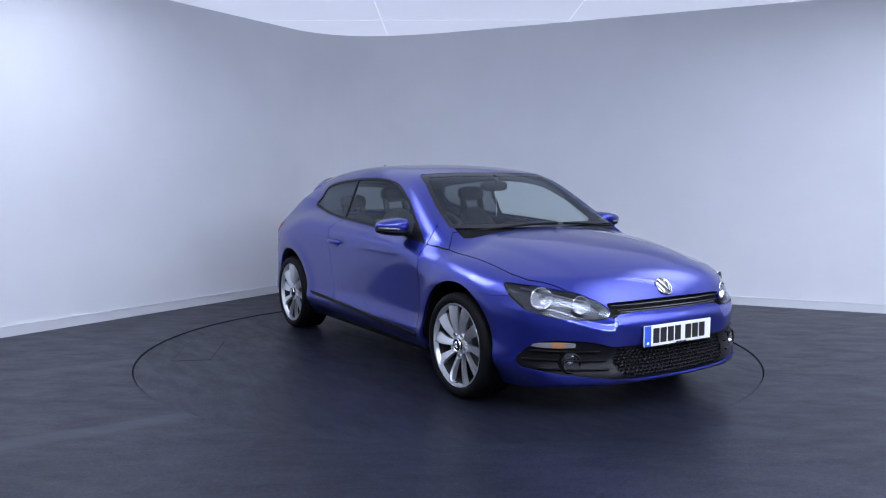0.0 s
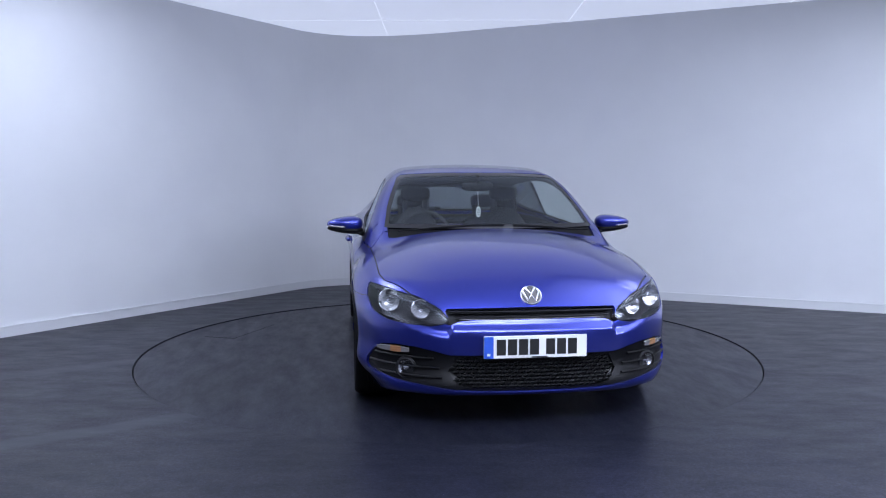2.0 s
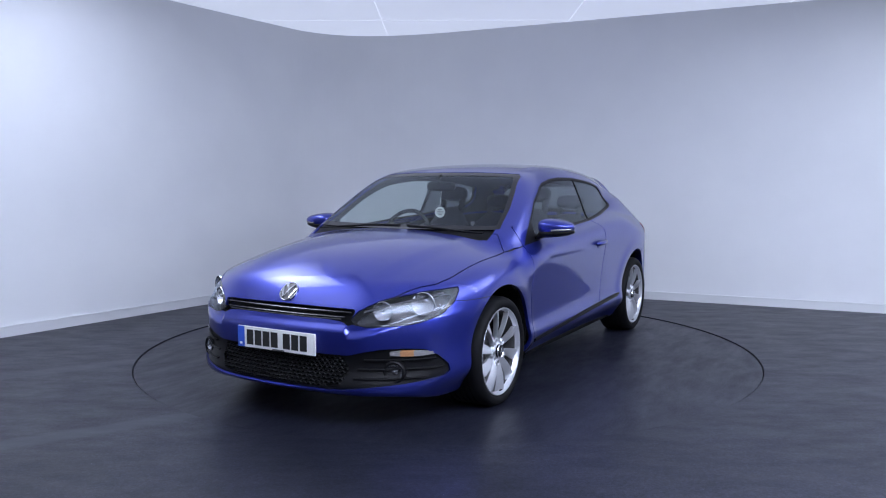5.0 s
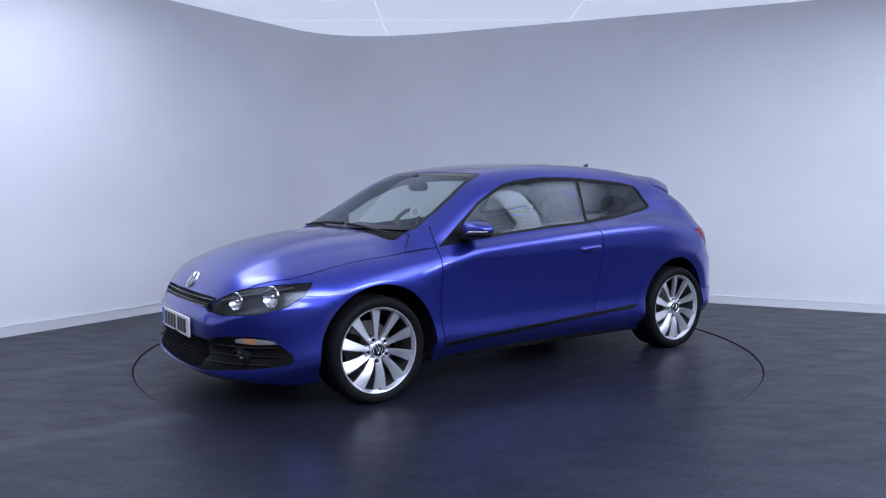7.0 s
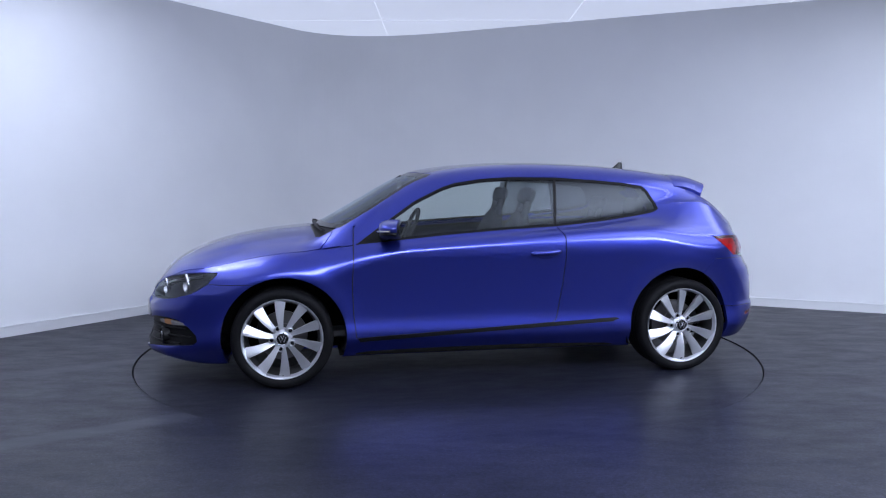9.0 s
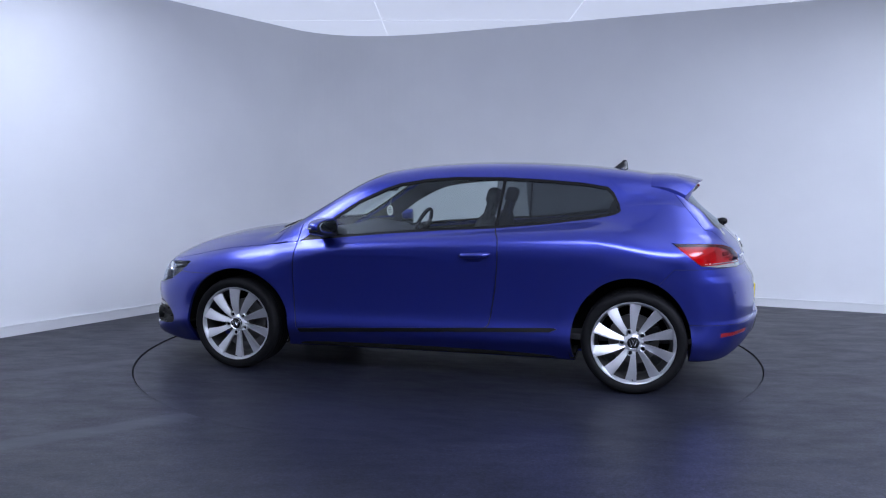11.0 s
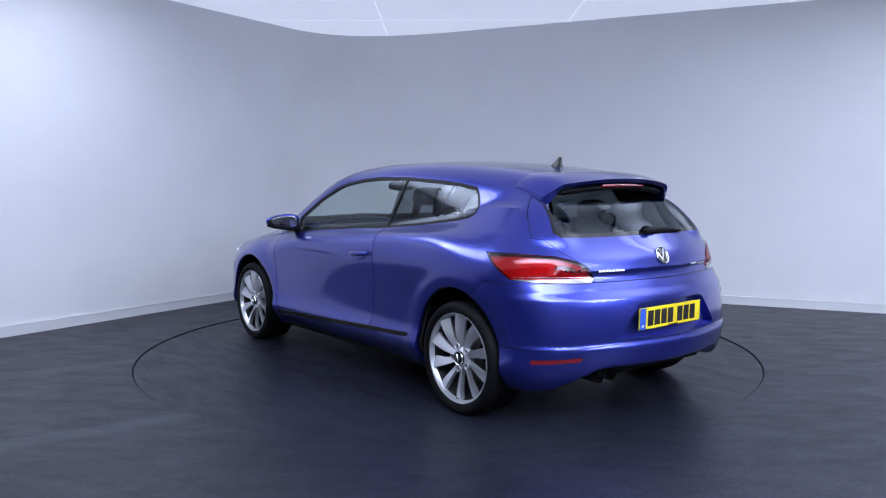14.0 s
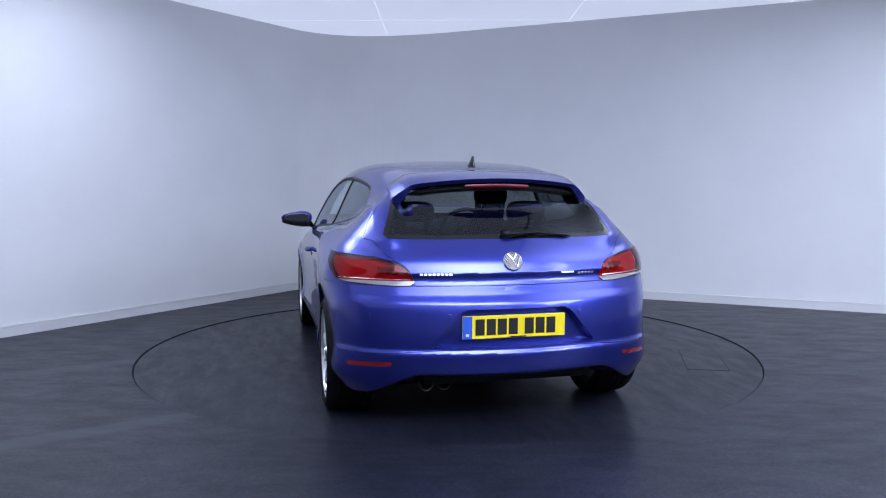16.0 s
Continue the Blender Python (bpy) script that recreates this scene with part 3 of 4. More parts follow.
def glass_mat(name, tint, rough=0.0):
    m = bpy.data.materials.new(name)
    m.use_nodes = True
    t = m.node_tree
    t.nodes.clear()
    out = nd(m, "ShaderNodeOutputMaterial")
    mix = nd(m, "ShaderNodeMixShader")
    tr = nd(m, "ShaderNodeBsdfTransparent", Color=(*tint, 1))
    gl = nd(m, "ShaderNodeBsdfGlossy", Color=(0.84, 0.92, 1, 1), Roughness=rough)
    lw = nd(m, "ShaderNodeLayerWeight", Blend=0.5)
    pw = nd(m, "ShaderNodeMath")
    pw.operation = "POWER"
    link(m, lw, "Facing", pw, 0)
    pw.inputs[1].default_value = 5.0
    sc = nd(m, "ShaderNodeMath")
    sc.operation = "MULTIPLY_ADD"
    link(m, pw, "Value", sc, 0)
    sc.inputs[1].default_value = 0.92
    sc.inputs[2].default_value = 0.05
    link(m, sc, "Value", mix, 0)
    link(m, tr, "BSDF", mix, 1)
    link(m, gl, "BSDF", mix, 2)
    link(m, mix, "Shader", out, "Surface")
    return m


M_PAINT = paint_mat()
M_GLASS = glass_mat("car_glass", (0.80, 0.86, 0.84))
M_DARKGLASS = glass_mat("tinted_car_glass", (0.24, 0.265, 0.275))
M_LENS = glass_mat("clear_lens", (0.93, 0.93, 0.95))
M_REDLENS = mat("red_lens", (0.20, 0.007, 0.012), 0.12, 0.0, Coat_Weight=1.0, Coat_Roughness=0.02)
M_CLEARLENS = mat("pale_lens", (0.30, 0.29, 0.30), 0.15, 0.3, Coat_Weight=1.0)
M_AMBER = mat("amber_lens", (0.42, 0.20, 0.09), 0.2, 0.0, Coat_Weight=1.0)
M_BLACK = mat("satin_black_plastic", (0.0045, 0.0045, 0.0055), 0.45, Specular_IOR_Level=0.18)
M_GLOSSBLACK = mat("gloss_black", (0.008, 0.008, 0.01), 0.12)
M_RUBBER = mat("tyre_rubber", (0.006, 0.006, 0.007), 0.6, Specular_IOR_Level=0.11)
M_ALLOY = mat("silver_alloy", (0.60, 0.61, 0.64), 0.36, 0.75)
# inner rim, much darker than the silver spokes
M_BARREL = mat("dark_barrel", (0.05, 0.05, 0.052), 0.5, 0.5)
M_CHROME = mat("chrome", (0.82, 0.83, 0.85), 0.08, 1.0)
M_STEEL = mat("brake_steel", (0.16, 0.155, 0.155), 0.4, 0.9)
M_REFLECT = mat("lamp_reflector", (0.80, 0.81, 0.83), 0.22, 0.85)
M_LAMPDARK = mat("lamp_housing", (0.05, 0.05, 0.056), 0.4, 0.4)
M_CLOTH = mat("dark_seat_cloth", (0.018, 0.018, 0.021), 0.9)
M_TRIMIN = mat("dark_cabin_trim", (0.03, 0.03, 0.033), 0.75)
M_HEADLINER = mat("grey_headliner", (0.05, 0.05, 0.053), 0.9)
M_PLATE_W = mat("white_plate", (0.78, 0.78, 0.76), 0.35)
M_PLATE_Y = mat("yellow_plate", (0.80, 0.64, 0.02), 0.35)
M_PLATE_BLUE = mat("blue_plate_band", (0.03, 0.10, 0.55), 0.4)
M_INK = mat("black_ink", (0.012, 0.012, 0.012), 0.5)
M_CARD = mat("white_card", (0.8, 0.8, 0.78), 0.6)
M_MIRROR = mat("mirror_glass", (0.20, 0.21, 0.23), 0.01, 1.0)
M_UNDER = mat("underbody", (0.005, 0.005, 0.005), 0.9, Specular_IOR_Level=0.1)

car = tagged(empty("car"), "metallic blue three-door hatchback coupe with silver alloy wheels on the turntable", "car")

SV, ST, SL = panels()


def panel(name, material, label="", sides=(1, -1), region=None, **kw):
    return sheet(name, SV, ST, material, kw.pop("parent", car), label, sides, keep=SL == (region or name), **kw)


panel("body_shell", M_PAINT, "metallic blue body shell with roof and wings", lip=0.02)
bonnet = panel("bonnet", M_PAINT, lip=0.02)
front_bumper = panel("front_bumper", M_PAINT, lip=0.025)
rear_bumper = panel("rear_bumper", M_PAINT, lip=0.06)
panel("rear_valance", M_PAINT, lip=0.025)
tailgate = panel("tailgate", M_PAINT, lip=0.02)
doors = {s: panel("door", M_PAINT, sides=(s,), lip=0.02) for s in (1, -1)}


def islands(T):
    """A number for every triangle: the least vertex of the patch that it belongs to."""
    lab = np.arange(T.max() + 1)
    while True:
        low_ = lab[T].min(1)
        nxt = lab.copy()
        for k in range(3):
            np.minimum.at(nxt, T[:, k], low_)
        nxt = nxt[nxt]
        if (nxt == lab).all():
            return lab[T[:, 0]]
        lab = nxt


seam_tris = ST[SL == "seam"]
seam_of = islands(seam_tris)
for k in np.unique(seam_of):
    patch = seam_tris[seam_of == k]
    if len(patch) > 12:
        mid_ = np.abs(SV[patch][:, :, 1]).min() < 0.01
        for sides in (((1, -1),) if mid_ else ((1,), (-1,))):
            sheet("panel_gap", SV, patch, M_INK, car, "dark joint between panels", sides, inset=0.011)
panel("cowl", M_BLACK, "black plastic cowl under the windscreen", inset=0.012)
for s in (1, -1):
    panel("sill_strip", M_BLACK, "black moulding along the sill", sides=(s,), region="strip", inset=-0.008, lip=0.012)
    panel("window_seal", M_BLACK, "black window surround", sides=(s,), inset=0.002, lip=0.015)
    panel("door_window", M_GLASS, "clear side glass", sides=(s,), inset=0.006)
    panel("quarter_window", M_DARKGLASS, "dark tinted rear side glass", sides=(s,), inset=0.006)
panel("windscreen_seal", M_GLOSSBLACK, "black printed windscreen edge", inset=0.002, lip=0.01)
panel("windscreen", M_GLASS, "curved laminated windscreen", inset=0.003)
panel("rear_window_seal", M_GLOSSBLACK, "black printed edge of the rear window", region="rear_glass_seal", inset=0.002, lip=0.01)
panel("rear_window", M_DARKGLASS, "dark tinted rear window", inset=0.003)
panel("plate_recess", M_PAINT, "blue recess for the number plate", inset=0.052)
for s in (1, -1):
    panel("reflector", M_REDLENS, "slim red reflector", sides=(s,), inset=0.002)
up = panel("upper_grille", M_BLACK, "black upper grille", inset=0.03)
low = panel("lower_grille_frame", M_BLACK, "black lower air intake", region="lower_black", inset=0.012, lip=0.02)
panel("grille_backing", M_INK, "black backing behind the mesh", region="lower_mesh", inset=0.035)

# lining inside the cabin, so that the glass looks into a dark room
cx = SV[ST].mean(1)
lin = np.isin(SL, ["body_shell", "door", "tailgate", "seam", "strip"]) & (cx[:, 0] < 1.0) & (cx[:, 0] > -1.9)
sheet("headliner", SV, ST, M_HEADLINER, car, "grey roof lining and pillars", keep=lin & (cx[:, 2] > 0.98), inset=0.03, back=True)
sheet("cabin_lining", SV, ST, M_TRIMIN, car, "dark door and side lining", keep=lin & (cx[:, 2] <= 0.98), inset=0.045, back=True)


# ---------- lathe and tube helpers ----------
def lathe(bm, prof, seg=48, m=None, closed=False):
    """Turns (radius, height) pairs round the y axis; height runs along -y, outward on the car's right when m mirrors."""
    rings = []
    for r, h in prof:
        ring = []
        for i in range(seg):
            a = 2 * math.pi * i / seg
            co = Vector((r * math.cos(a), h, r * math.sin(a)))
            ring.append(bm.verts.new(m @ co if m is not None else co))
        rings.append(ring)
    pairs = list(zip(rings, rings[1:])) + ([(rings[-1], rings[0])] if closed else [])
    for a, b in pairs:
        for i in range(seg):
            j = (i + 1) % seg
            bm.faces.new((a[i], a[j], b[j], b[i]))
    return rings


def cap(bm, ring):
    bm.faces.new(ring)


def tube(bm, pts, r, seg=8, flat=1.0):
    pts = [Vector(p) for p in pts]
    rings = []
    for i, p in enumerate(pts):
        d = (pts[min(i + 1, len(pts) - 1)] - pts[max(i - 1, 0)]).normalized()
        u = d.cross(Vector((0, 0, 1)))
        u = u.normalized() if u.length > 1e-3 else Vector((1, 0, 0))
        w = u.cross(d).normalized()
        rr = r[i] if isinstance(r, (list, tuple)) else r
        rings.append([bm.verts.new(p + rr * (math.cos(k * 2 * math.pi / seg) * u + flat * math.sin(k * 2 * math.pi / seg) * w)) for k in range(seg)])
    for a, b in zip(rings, rings[1:]):
        for k in range(seg):
            j = (k + 1) % seg
            bm.faces.new((a[k], a[j], b[j], b[k]))
    bm.faces.new(rings[0][::-1])
    bm.faces.new(rings[-1])


def blob(bm, c, r, p=2.6, seg=24, rings=14, m=None):
    """A rounded block: a superellipsoid with half sizes r."""
    def pw(v):
        return math.copysign(abs(v) ** (2 / p), v)
    rows = []
    for i in range(rings + 1):
        b = -math.pi / 2 + math.pi * i / rings
        row = []
        for k in range(seg):
            a = 2 * math.pi * k / seg
            co = Vector((c[0] + r[0] * pw(math.cos(b)) * pw(math.cos(a)), c[1] + r[1] * pw(math.cos(b)) * pw(math.sin(a)), c[2] + r[2] * pw(math.sin(b))))
            row.append(bm.verts.new(m @ co if m is not None else co))
        rows.append(row)
    for a, b in zip(rows, rows[1:]):
        for k in range(seg):
            j = (k + 1) % seg
            bm.faces.new((a[k], a[j], b[j], b[k]))
    bmesh.ops.remove_doubles(bm, verts=rows[0] + rows[-1], dist=1e-4)


# ---------- wheels ----------
def spoke_mesh():
    """One blade: its clockwise edge is sharp and proud, its face falls away to the other side. Outer face towards +y."""
    bm = bmesh.new()
    n, rows = 14, []
    for i in range(n + 1):
        t = i / n
        r = 0.040 + t * 0.196
        w = 0.024 + 0.046 * t ** 1.2                 # width across
        x0 = 0.010 + 0.004 * math.sin(math.pi * t)    # the sharp edge keeps beside the radius
        out = -0.030 + 0.022 * t + 0.012 * math.sin(math.pi * t)
        fall = 0.012 + 0.020 * t * (1 - 0.35 * t)
        row = []
        for u, d in ((0.0, 0.0), (0.06, 0.0015), (0.35, 0.25), (0.7, 0.65), (1.0, 1.0)):
            row.append(bm.verts.new((x0 - u * w, out - fall * d, r)))
        for u, d in ((1.0, -0.018), (0.0, -0.030)):
            row.append(bm.verts.new((x0 - u * w * 0.9 - 0.002, out - fall * (1.0 if u else 0) + d, r)))
        rows.append(row)
    for a, b in zip(rows, rows[1:]):
        for k in range(7):
            j = (k + 1) % 7
            bm.faces.new((a[k], a[j], b[j], b[k]))
    bm.faces.new(rows[0])
    bm.faces.new(rows[-1][::-1])
    bmesh.ops.recalc_face_normals(bm, faces=bm.faces[:])
    me = bpy.data.meshes.new("spoke")
    bm.to_mesh(me)
    bm.free()
    me.materials.append(M_ALLOY)
    for f in me.polygons:
        f.use_smooth = True
    me.set_sharp_from_angle(angle=radians(28))
    return me


SPOKE = spoke_mesh()
R_TYRE, R_RIM = 0.306, 0.246


def build_wheel(x, s, turn):
    """A wheel whose outer face looks along +y in its own space."""
    bm = bmesh.new()
    lathe(bm, [(R_RIM, -0.004), (R_RIM - 0.004, 0.003), (R_RIM - 0.010, 0.001), (R_RIM - 0.013, -0.012), (0.226, -0.024)], 72)
    w = part("wheel", bm, M_ALLOY, car, "silver multi-spoke alloy wheel", True)
    w.data.set_sharp_from_angle(angle=radians(35))
    w.matrix_basis = pose(x, s * 0.868, WZ, 0, 0, 0 if s > 0 else 180)
    bm = bmesh.new()
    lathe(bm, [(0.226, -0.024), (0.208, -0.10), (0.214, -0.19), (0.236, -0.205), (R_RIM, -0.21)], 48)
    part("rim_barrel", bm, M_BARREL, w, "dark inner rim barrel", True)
    bm = bmesh.new()
    prof = [(R_RIM - 0.003, -0.002), (R_RIM + 0.004, 0.005), (0.262, 0.011), (0.280, 0.011), (0.292, 0.004), (0.300, -0.008), (0.3045, -0.022)]
    for k in range(5):
        h = -0.030 - k * 0.036
        prof += [(R_TYRE, h), (R_TYRE, h - 0.027), (R_TYRE - 0.006, h - 0.029), (R_TYRE - 0.006, h - 0.034)]
    prof += [(R_TYRE, -0.212), (0.298, -0.222), (0.280, -0.232), (R_RIM, -0.222)]
    lathe(bm, prof, 96)
    part("tyre", bm, M_RUBBER, w, "black low-profile tyre", True).data.set_sharp_from_angle(angle=radians(40))
    for k in range(10):
        o = new("spoke", SPOKE)
        o.parent = w
        o.matrix_basis = Matrix.Rotation(radians(turn + 36 * k), 4, "Y")
    bm = bmesh.new()
    r = lathe(bm, [(0.060, -0.075), (0.060, -0.040), (0.050, -0.026), (0.036, -0.020)], 40)
    cap(bm, r[-1][::-1])
    part("hub", bm, M_ALLOY, w, smooth=True).data.set_sharp_from_angle(angle=radians(35))
    bm = bmesh.new()
    r = lathe(bm, [(0.037, -0.026), (0.037, -0.010), (0.033, -0.006), (0.0, -0.004)], 32)
    part("centre_cap", bm, M_BLACK, w, "black centre cap with a silver ring", True)
    bm = bmesh.new()
    lathe(bm, [(0.038, -0.010), (0.035, -0.003), (0.031, -0.007)], 32, closed=True)
    part("cap_ring", bm, M_CHROME, w)
    bm = bmesh.new()
    for a in (-1, 1):
        tube(bm, [(a * 0.022, -0.004, 0.014), (a * 0.010, -0.003, -0.018), (0, -0.003, 0.002), (a * 0.010, -0.004, 0.022)], 0.0035, 6)
    part("emblem", bm, M_CHROME, w)
    for k in range(5):
        bm = bmesh.new()
        a = radians(90 - turn - 18 + 72 * k)
        m = Matrix.Translation((0.064 * math.cos(a), 0, 0.064 * math.sin(a)))
        lathe(bm, [(0.0185, -0.045), (0.0185, -0.017), (0.0155, -0.015), (0.0145, -0.020), (0.0145, -0.040)], 18, m)
        socket = part("bolt_socket", bm, M_ALLOY, w, smooth=True)
        bm = bmesh.new()
        lathe(bm, [(0.0145, -0.038), (0.0105, -0.036), (0.0095, -0.026), (0.0, -0.025)], 14, m)
        part("bolt", bm, M_GLOSSBLACK, socket)
    bm = bmesh.new()
    lathe(bm, [(0.0, -0.125), (0.075, -0.125), (0.075, -0.14), (0.150, -0.14), (0.150, -0.158), (0.0, -0.158)], 48)
    part("brake_disc", bm, M_STEEL, w)
    bm = bmesh.new()
    box(bm, (-0.045, -0.20, 0.075), (0.045, -0.10, 0.165), 0.012, Matrix.Rotation(radians(70 if x > 0 else -70), 4, "Y"))
    part("brake_caliper", bm, M_BLACK, w)
    bm = bmesh.new()
    tube(bm, [(0.0, -0.012, -0.224), (0.0, 0.004, -0.216)], 0.0035, 6)
    part("valve", bm, M_INK, w)
    return w


for x, s, turn in ((WF, 1, 8), (WF, -1, 20), (WR, 1, 3), (WR, -1, 14)):
    build_wheel(x, s, turn)

for x in (WF, WR):
    for s in (1, -1):
        bm = bmesh.new()
        rows = []
        for i in range(29):
            a = radians(-28 + 236 * i / 28)
            rr = 0.385
            rows.append([bm.verts.new((x + rr * math.cos(a), s * y, max(0.30 if math.cos(a) * x > 0 else 0.19, WZ + rr * math.sin(a)))) for y in (0.55, 0.845)])
        for a, b in zip(rows, rows[1:]):
            bm.faces.new((a[0], a[1], b[1], b[0]))
        bm.faces.new([r[0] for r in rows])
        part("arch_liner", bm, M_UNDER, car, "black wheel arch liner")
bm = bmesh.new()
box(bm, (-1.62, -0.54, 0.18), (1.90, 0.54, 0.26), 0.03)
box(bm, (-0.86, -0.80, 0.175), (0.86, 0.80, 0.25), 0.02)
part("underbody", bm, M_UNDER, car, "black floor pan")

# ---------- places on the skin ----------
def solve_skin(fn, a, b):
    """fn(t) is below 0 inside; a lies outside, b inside."""
    for _ in range(22):
        m = (a + b) / 2
        if fn(m) < 0:
            b = m
        else:
            a = m
    return (a + b) / 2


def at_end(y, z, front=True):
    x = solve_skin(lambda t: float(body(np.array([t]), np.array([y]), np.array([z]))[0]), 2.4 if front else -2.4, 1.5 if front else -1.5)
    return Vector((x, y, z))


def at_side(x, z, s=1):
    y = solve_skin(lambda t: float(body(np.array([x]), np.array([t]), np.array([z]))[0]), 1.2, 0.4)
    return Vector((x, s * y, z))


def normal_at(p):
    n = body_normal(np.array([tuple(p)]))[0]
    return Vector(n).normalized()


def seat_on(p, n, up=(0, 0, 1)):
    """A frame on the skin: local y points outward, local z as upright as it can."""
    yv = n.normalized()
    zv = Vector(up)
    zv = (zv - zv.dot(yv) * yv).normalized()
    xv = yv.cross(zv)
    m = Matrix((xv, yv, zv)).transposed().to_4x4()
    m.translation = p
    return m


def smooth_sharp(ob, a=35):
    for f in ob.data.polygons:
        f.use_smooth = True
    ob.data.set_sharp_from_angle(angle=radians(a))
    return ob


# ---------- headlamps ----------
for s in (1, -1):
    lamp = panel("headlamp", M_LENS, "clear headlamp lens over dark housing", sides=(s,), inset=0.002)
    sheet("lamp_housing", SV, ST, M_LAMPDARK, lamp, sides=(s,), keep=SL == "headlamp", inset=0.070, lip=-0.066)
    for nm, (y, z), r, dep in (("main_reflector", (0.705, 0.636), 0.054, 0.030), ("inner_reflector", (0.555, 0.606), 0.045, 0.026)):
        p = at_end(y, z)
        p = Vector((p.x - dep, s * y, z))
        m = Matrix.Translation(p) @ Matrix.Rotation(radians(-90 - s * -22), 4, "Z")
        bm = bmesh.new()
        lathe(bm, [(r, 0.0), (r * 1.06, 0.004), (r * 1.1, 0.0), (r * 1.06, -0.006)], 32, m, closed=True)
        smooth_sharp(part("chrome_ring", bm, M_CHROME, lamp))
        bm = bmesh.new()
        lathe(bm, [(r * 1.02, 0.0), (r * 0.85, -0.016), (r * 0.55, -0.030), (r * 0.2, -0.036), (0.0, -0.036)], 32, m)
        smooth_sharp(part(nm, bm, M_REFLECT, lamp, "bright bowl reflector"))
        bm = bmesh.new()
        lathe(bm, [(0.014, -0.034), (0.014, -0.010), (0.009, -0.004), (0.0, -0.003)], 20, m)
        smooth_sharp(part("bulb_cap", bm, M_CHROME, lamp))
    bm = bmesh.new()
    pts = []
    for i in range(9):
        t = i / 8
        y, z = 0.47 + t * 0.29, 0.602 + t * 0.080
        q = at_end(y, z)
        pts.append((q.x - 0.022, s * y, z))
    tube(bm, pts, 0.006, 8)
    smooth_sharp(part("lamp_brow", bm, M_LAMPDARK, lamp))

# ---------- tail lamps ----------
M_LAMPBACK = mat("lamp_back_white", (0.62, 0.58, 0.58), 0.4, 0.3)
M_REDGLASS = glass_mat("red_lamp_glass", (0.72, 0.010, 0.020))
ct = SV[ST].mean(1)
pale = ct[:, 2] < 0.764
for s in (1, -1):
    lamp = sheet("tail_lamp", SV, ST, M_REDGLASS, car, "red tail lamp with a pale lower band", sides=(s,), keep=(SL == "tail_lamp") & ~pale, inset=-0.004, lip=0.008)
    sheet("reverse_lens", SV, ST, M_CLEARLENS, lamp, "pale clear lens", sides=(s,), keep=(SL == "tail_lamp") & pale, inset=-0.003, lip=0.008)
    sheet("lamp_back", SV, ST, M_LAMPBACK, lamp, sides=(s,), keep=(SL == "tail_lamp") & ~pale, inset=0.028)
    bm = bmesh.new()
    p = at_end(0.615, 0.822, False)
    m = seat_on(Vector((p.x, s * p.y, p.z)), Vector((-0.9, s * 0.42, 0.1)))
    box(bm, (-0.046, -0.032, -0.012), (0.046, -0.016, 0.012), 0.007, m)
    smooth_sharp(part("light_guide", bm, M_CLEARLENS, lamp, "pale light guide"))
    bm = bmesh.new()
    pts = []
    for i in range(13):
        y = 0.50 + 0.325 * i / 12
        q = at_end(y, 0.7705 + 0.004 * i / 12, False)
        pts.append((q.x - 0.002, s * y, q.z))
    tube(bm, pts, 0.0035, 6)
    part("chrome_line", bm, M_CHROME, lamp)


# ---------- front grilles, fog lamps ----------
def bar_front(name, z, y0, y1, r, mat_, parent, out=0.004, flat=0.7, n=25, label=""):
    bm = bmesh.new()
    tube(bm, [at_end(abs(y), z) * 1 + Vector((out, y - abs(y), 0)) for y in [y0 + (y1 - y0) * i / (n - 1) for i in range(n)]], r, 8, flat)
    return smooth_sharp(part(name, bm, mat_, parent, label), 60)


bar_front("grille_slat", 0.600, -0.42, 0.42, 0.011, M_GLOSSBLACK, up, -0.006, 0.45)
bar_front("grille_slat", 0.577, -0.39, 0.39, 0.010, M_GLOSSBLACK, up, -0.004, 0.45)
bar_front("grille_trim", 0.566, -0.37, 0.37, 0.003, M_STEEL, up, -0.002, 1.0, label="thin bright trim line")


def honeycomb():
    bm = bmesh.new()
    w, hgt = 0.030, 0.017
    for r in range(9):
        z = 0.236 + r * hgt
        for c in range(-15, 16):
            y = c * w + (w / 2 if r % 2 else 0)
            if poly(np.array([abs(y)]), np.array([z]), [(-0.3, 0.380), (0.395, 0.380), (0.43, 0.31), (0.38, 0.248), (0.31, 0.226), (-0.3, 0.221)])[0] > -0.006:
                continue
            x = at_end(abs(y), z).x - 0.014
            outer, inner_ = [], []
            for k in range(6):
                a = radians(60 * k)
                outer.append(bm.verts.new((x, y + 0.0175 * math.cos(a), z + 0.0105 * math.sin(a))))
                inner_.append(bm.verts.new((x + 0.003, y + 0.0135 * math.cos(a), z + 0.0068 * math.sin(a))))
            deep = [bm.verts.new(v.co - Vector((0.018, 0, 0))) for v in inner_]
            for k in range(6):
                j = (k + 1) % 6
                bm.faces.new((outer[k], outer[j], inner_[j], inner_[k]))
                bm.faces.new((inner_[k], inner_[j], deep[j], deep[k]))
    return tagged(part("grille_mesh", bm, M_BLACK, low, "black honeycomb mesh"), kind="stuff")


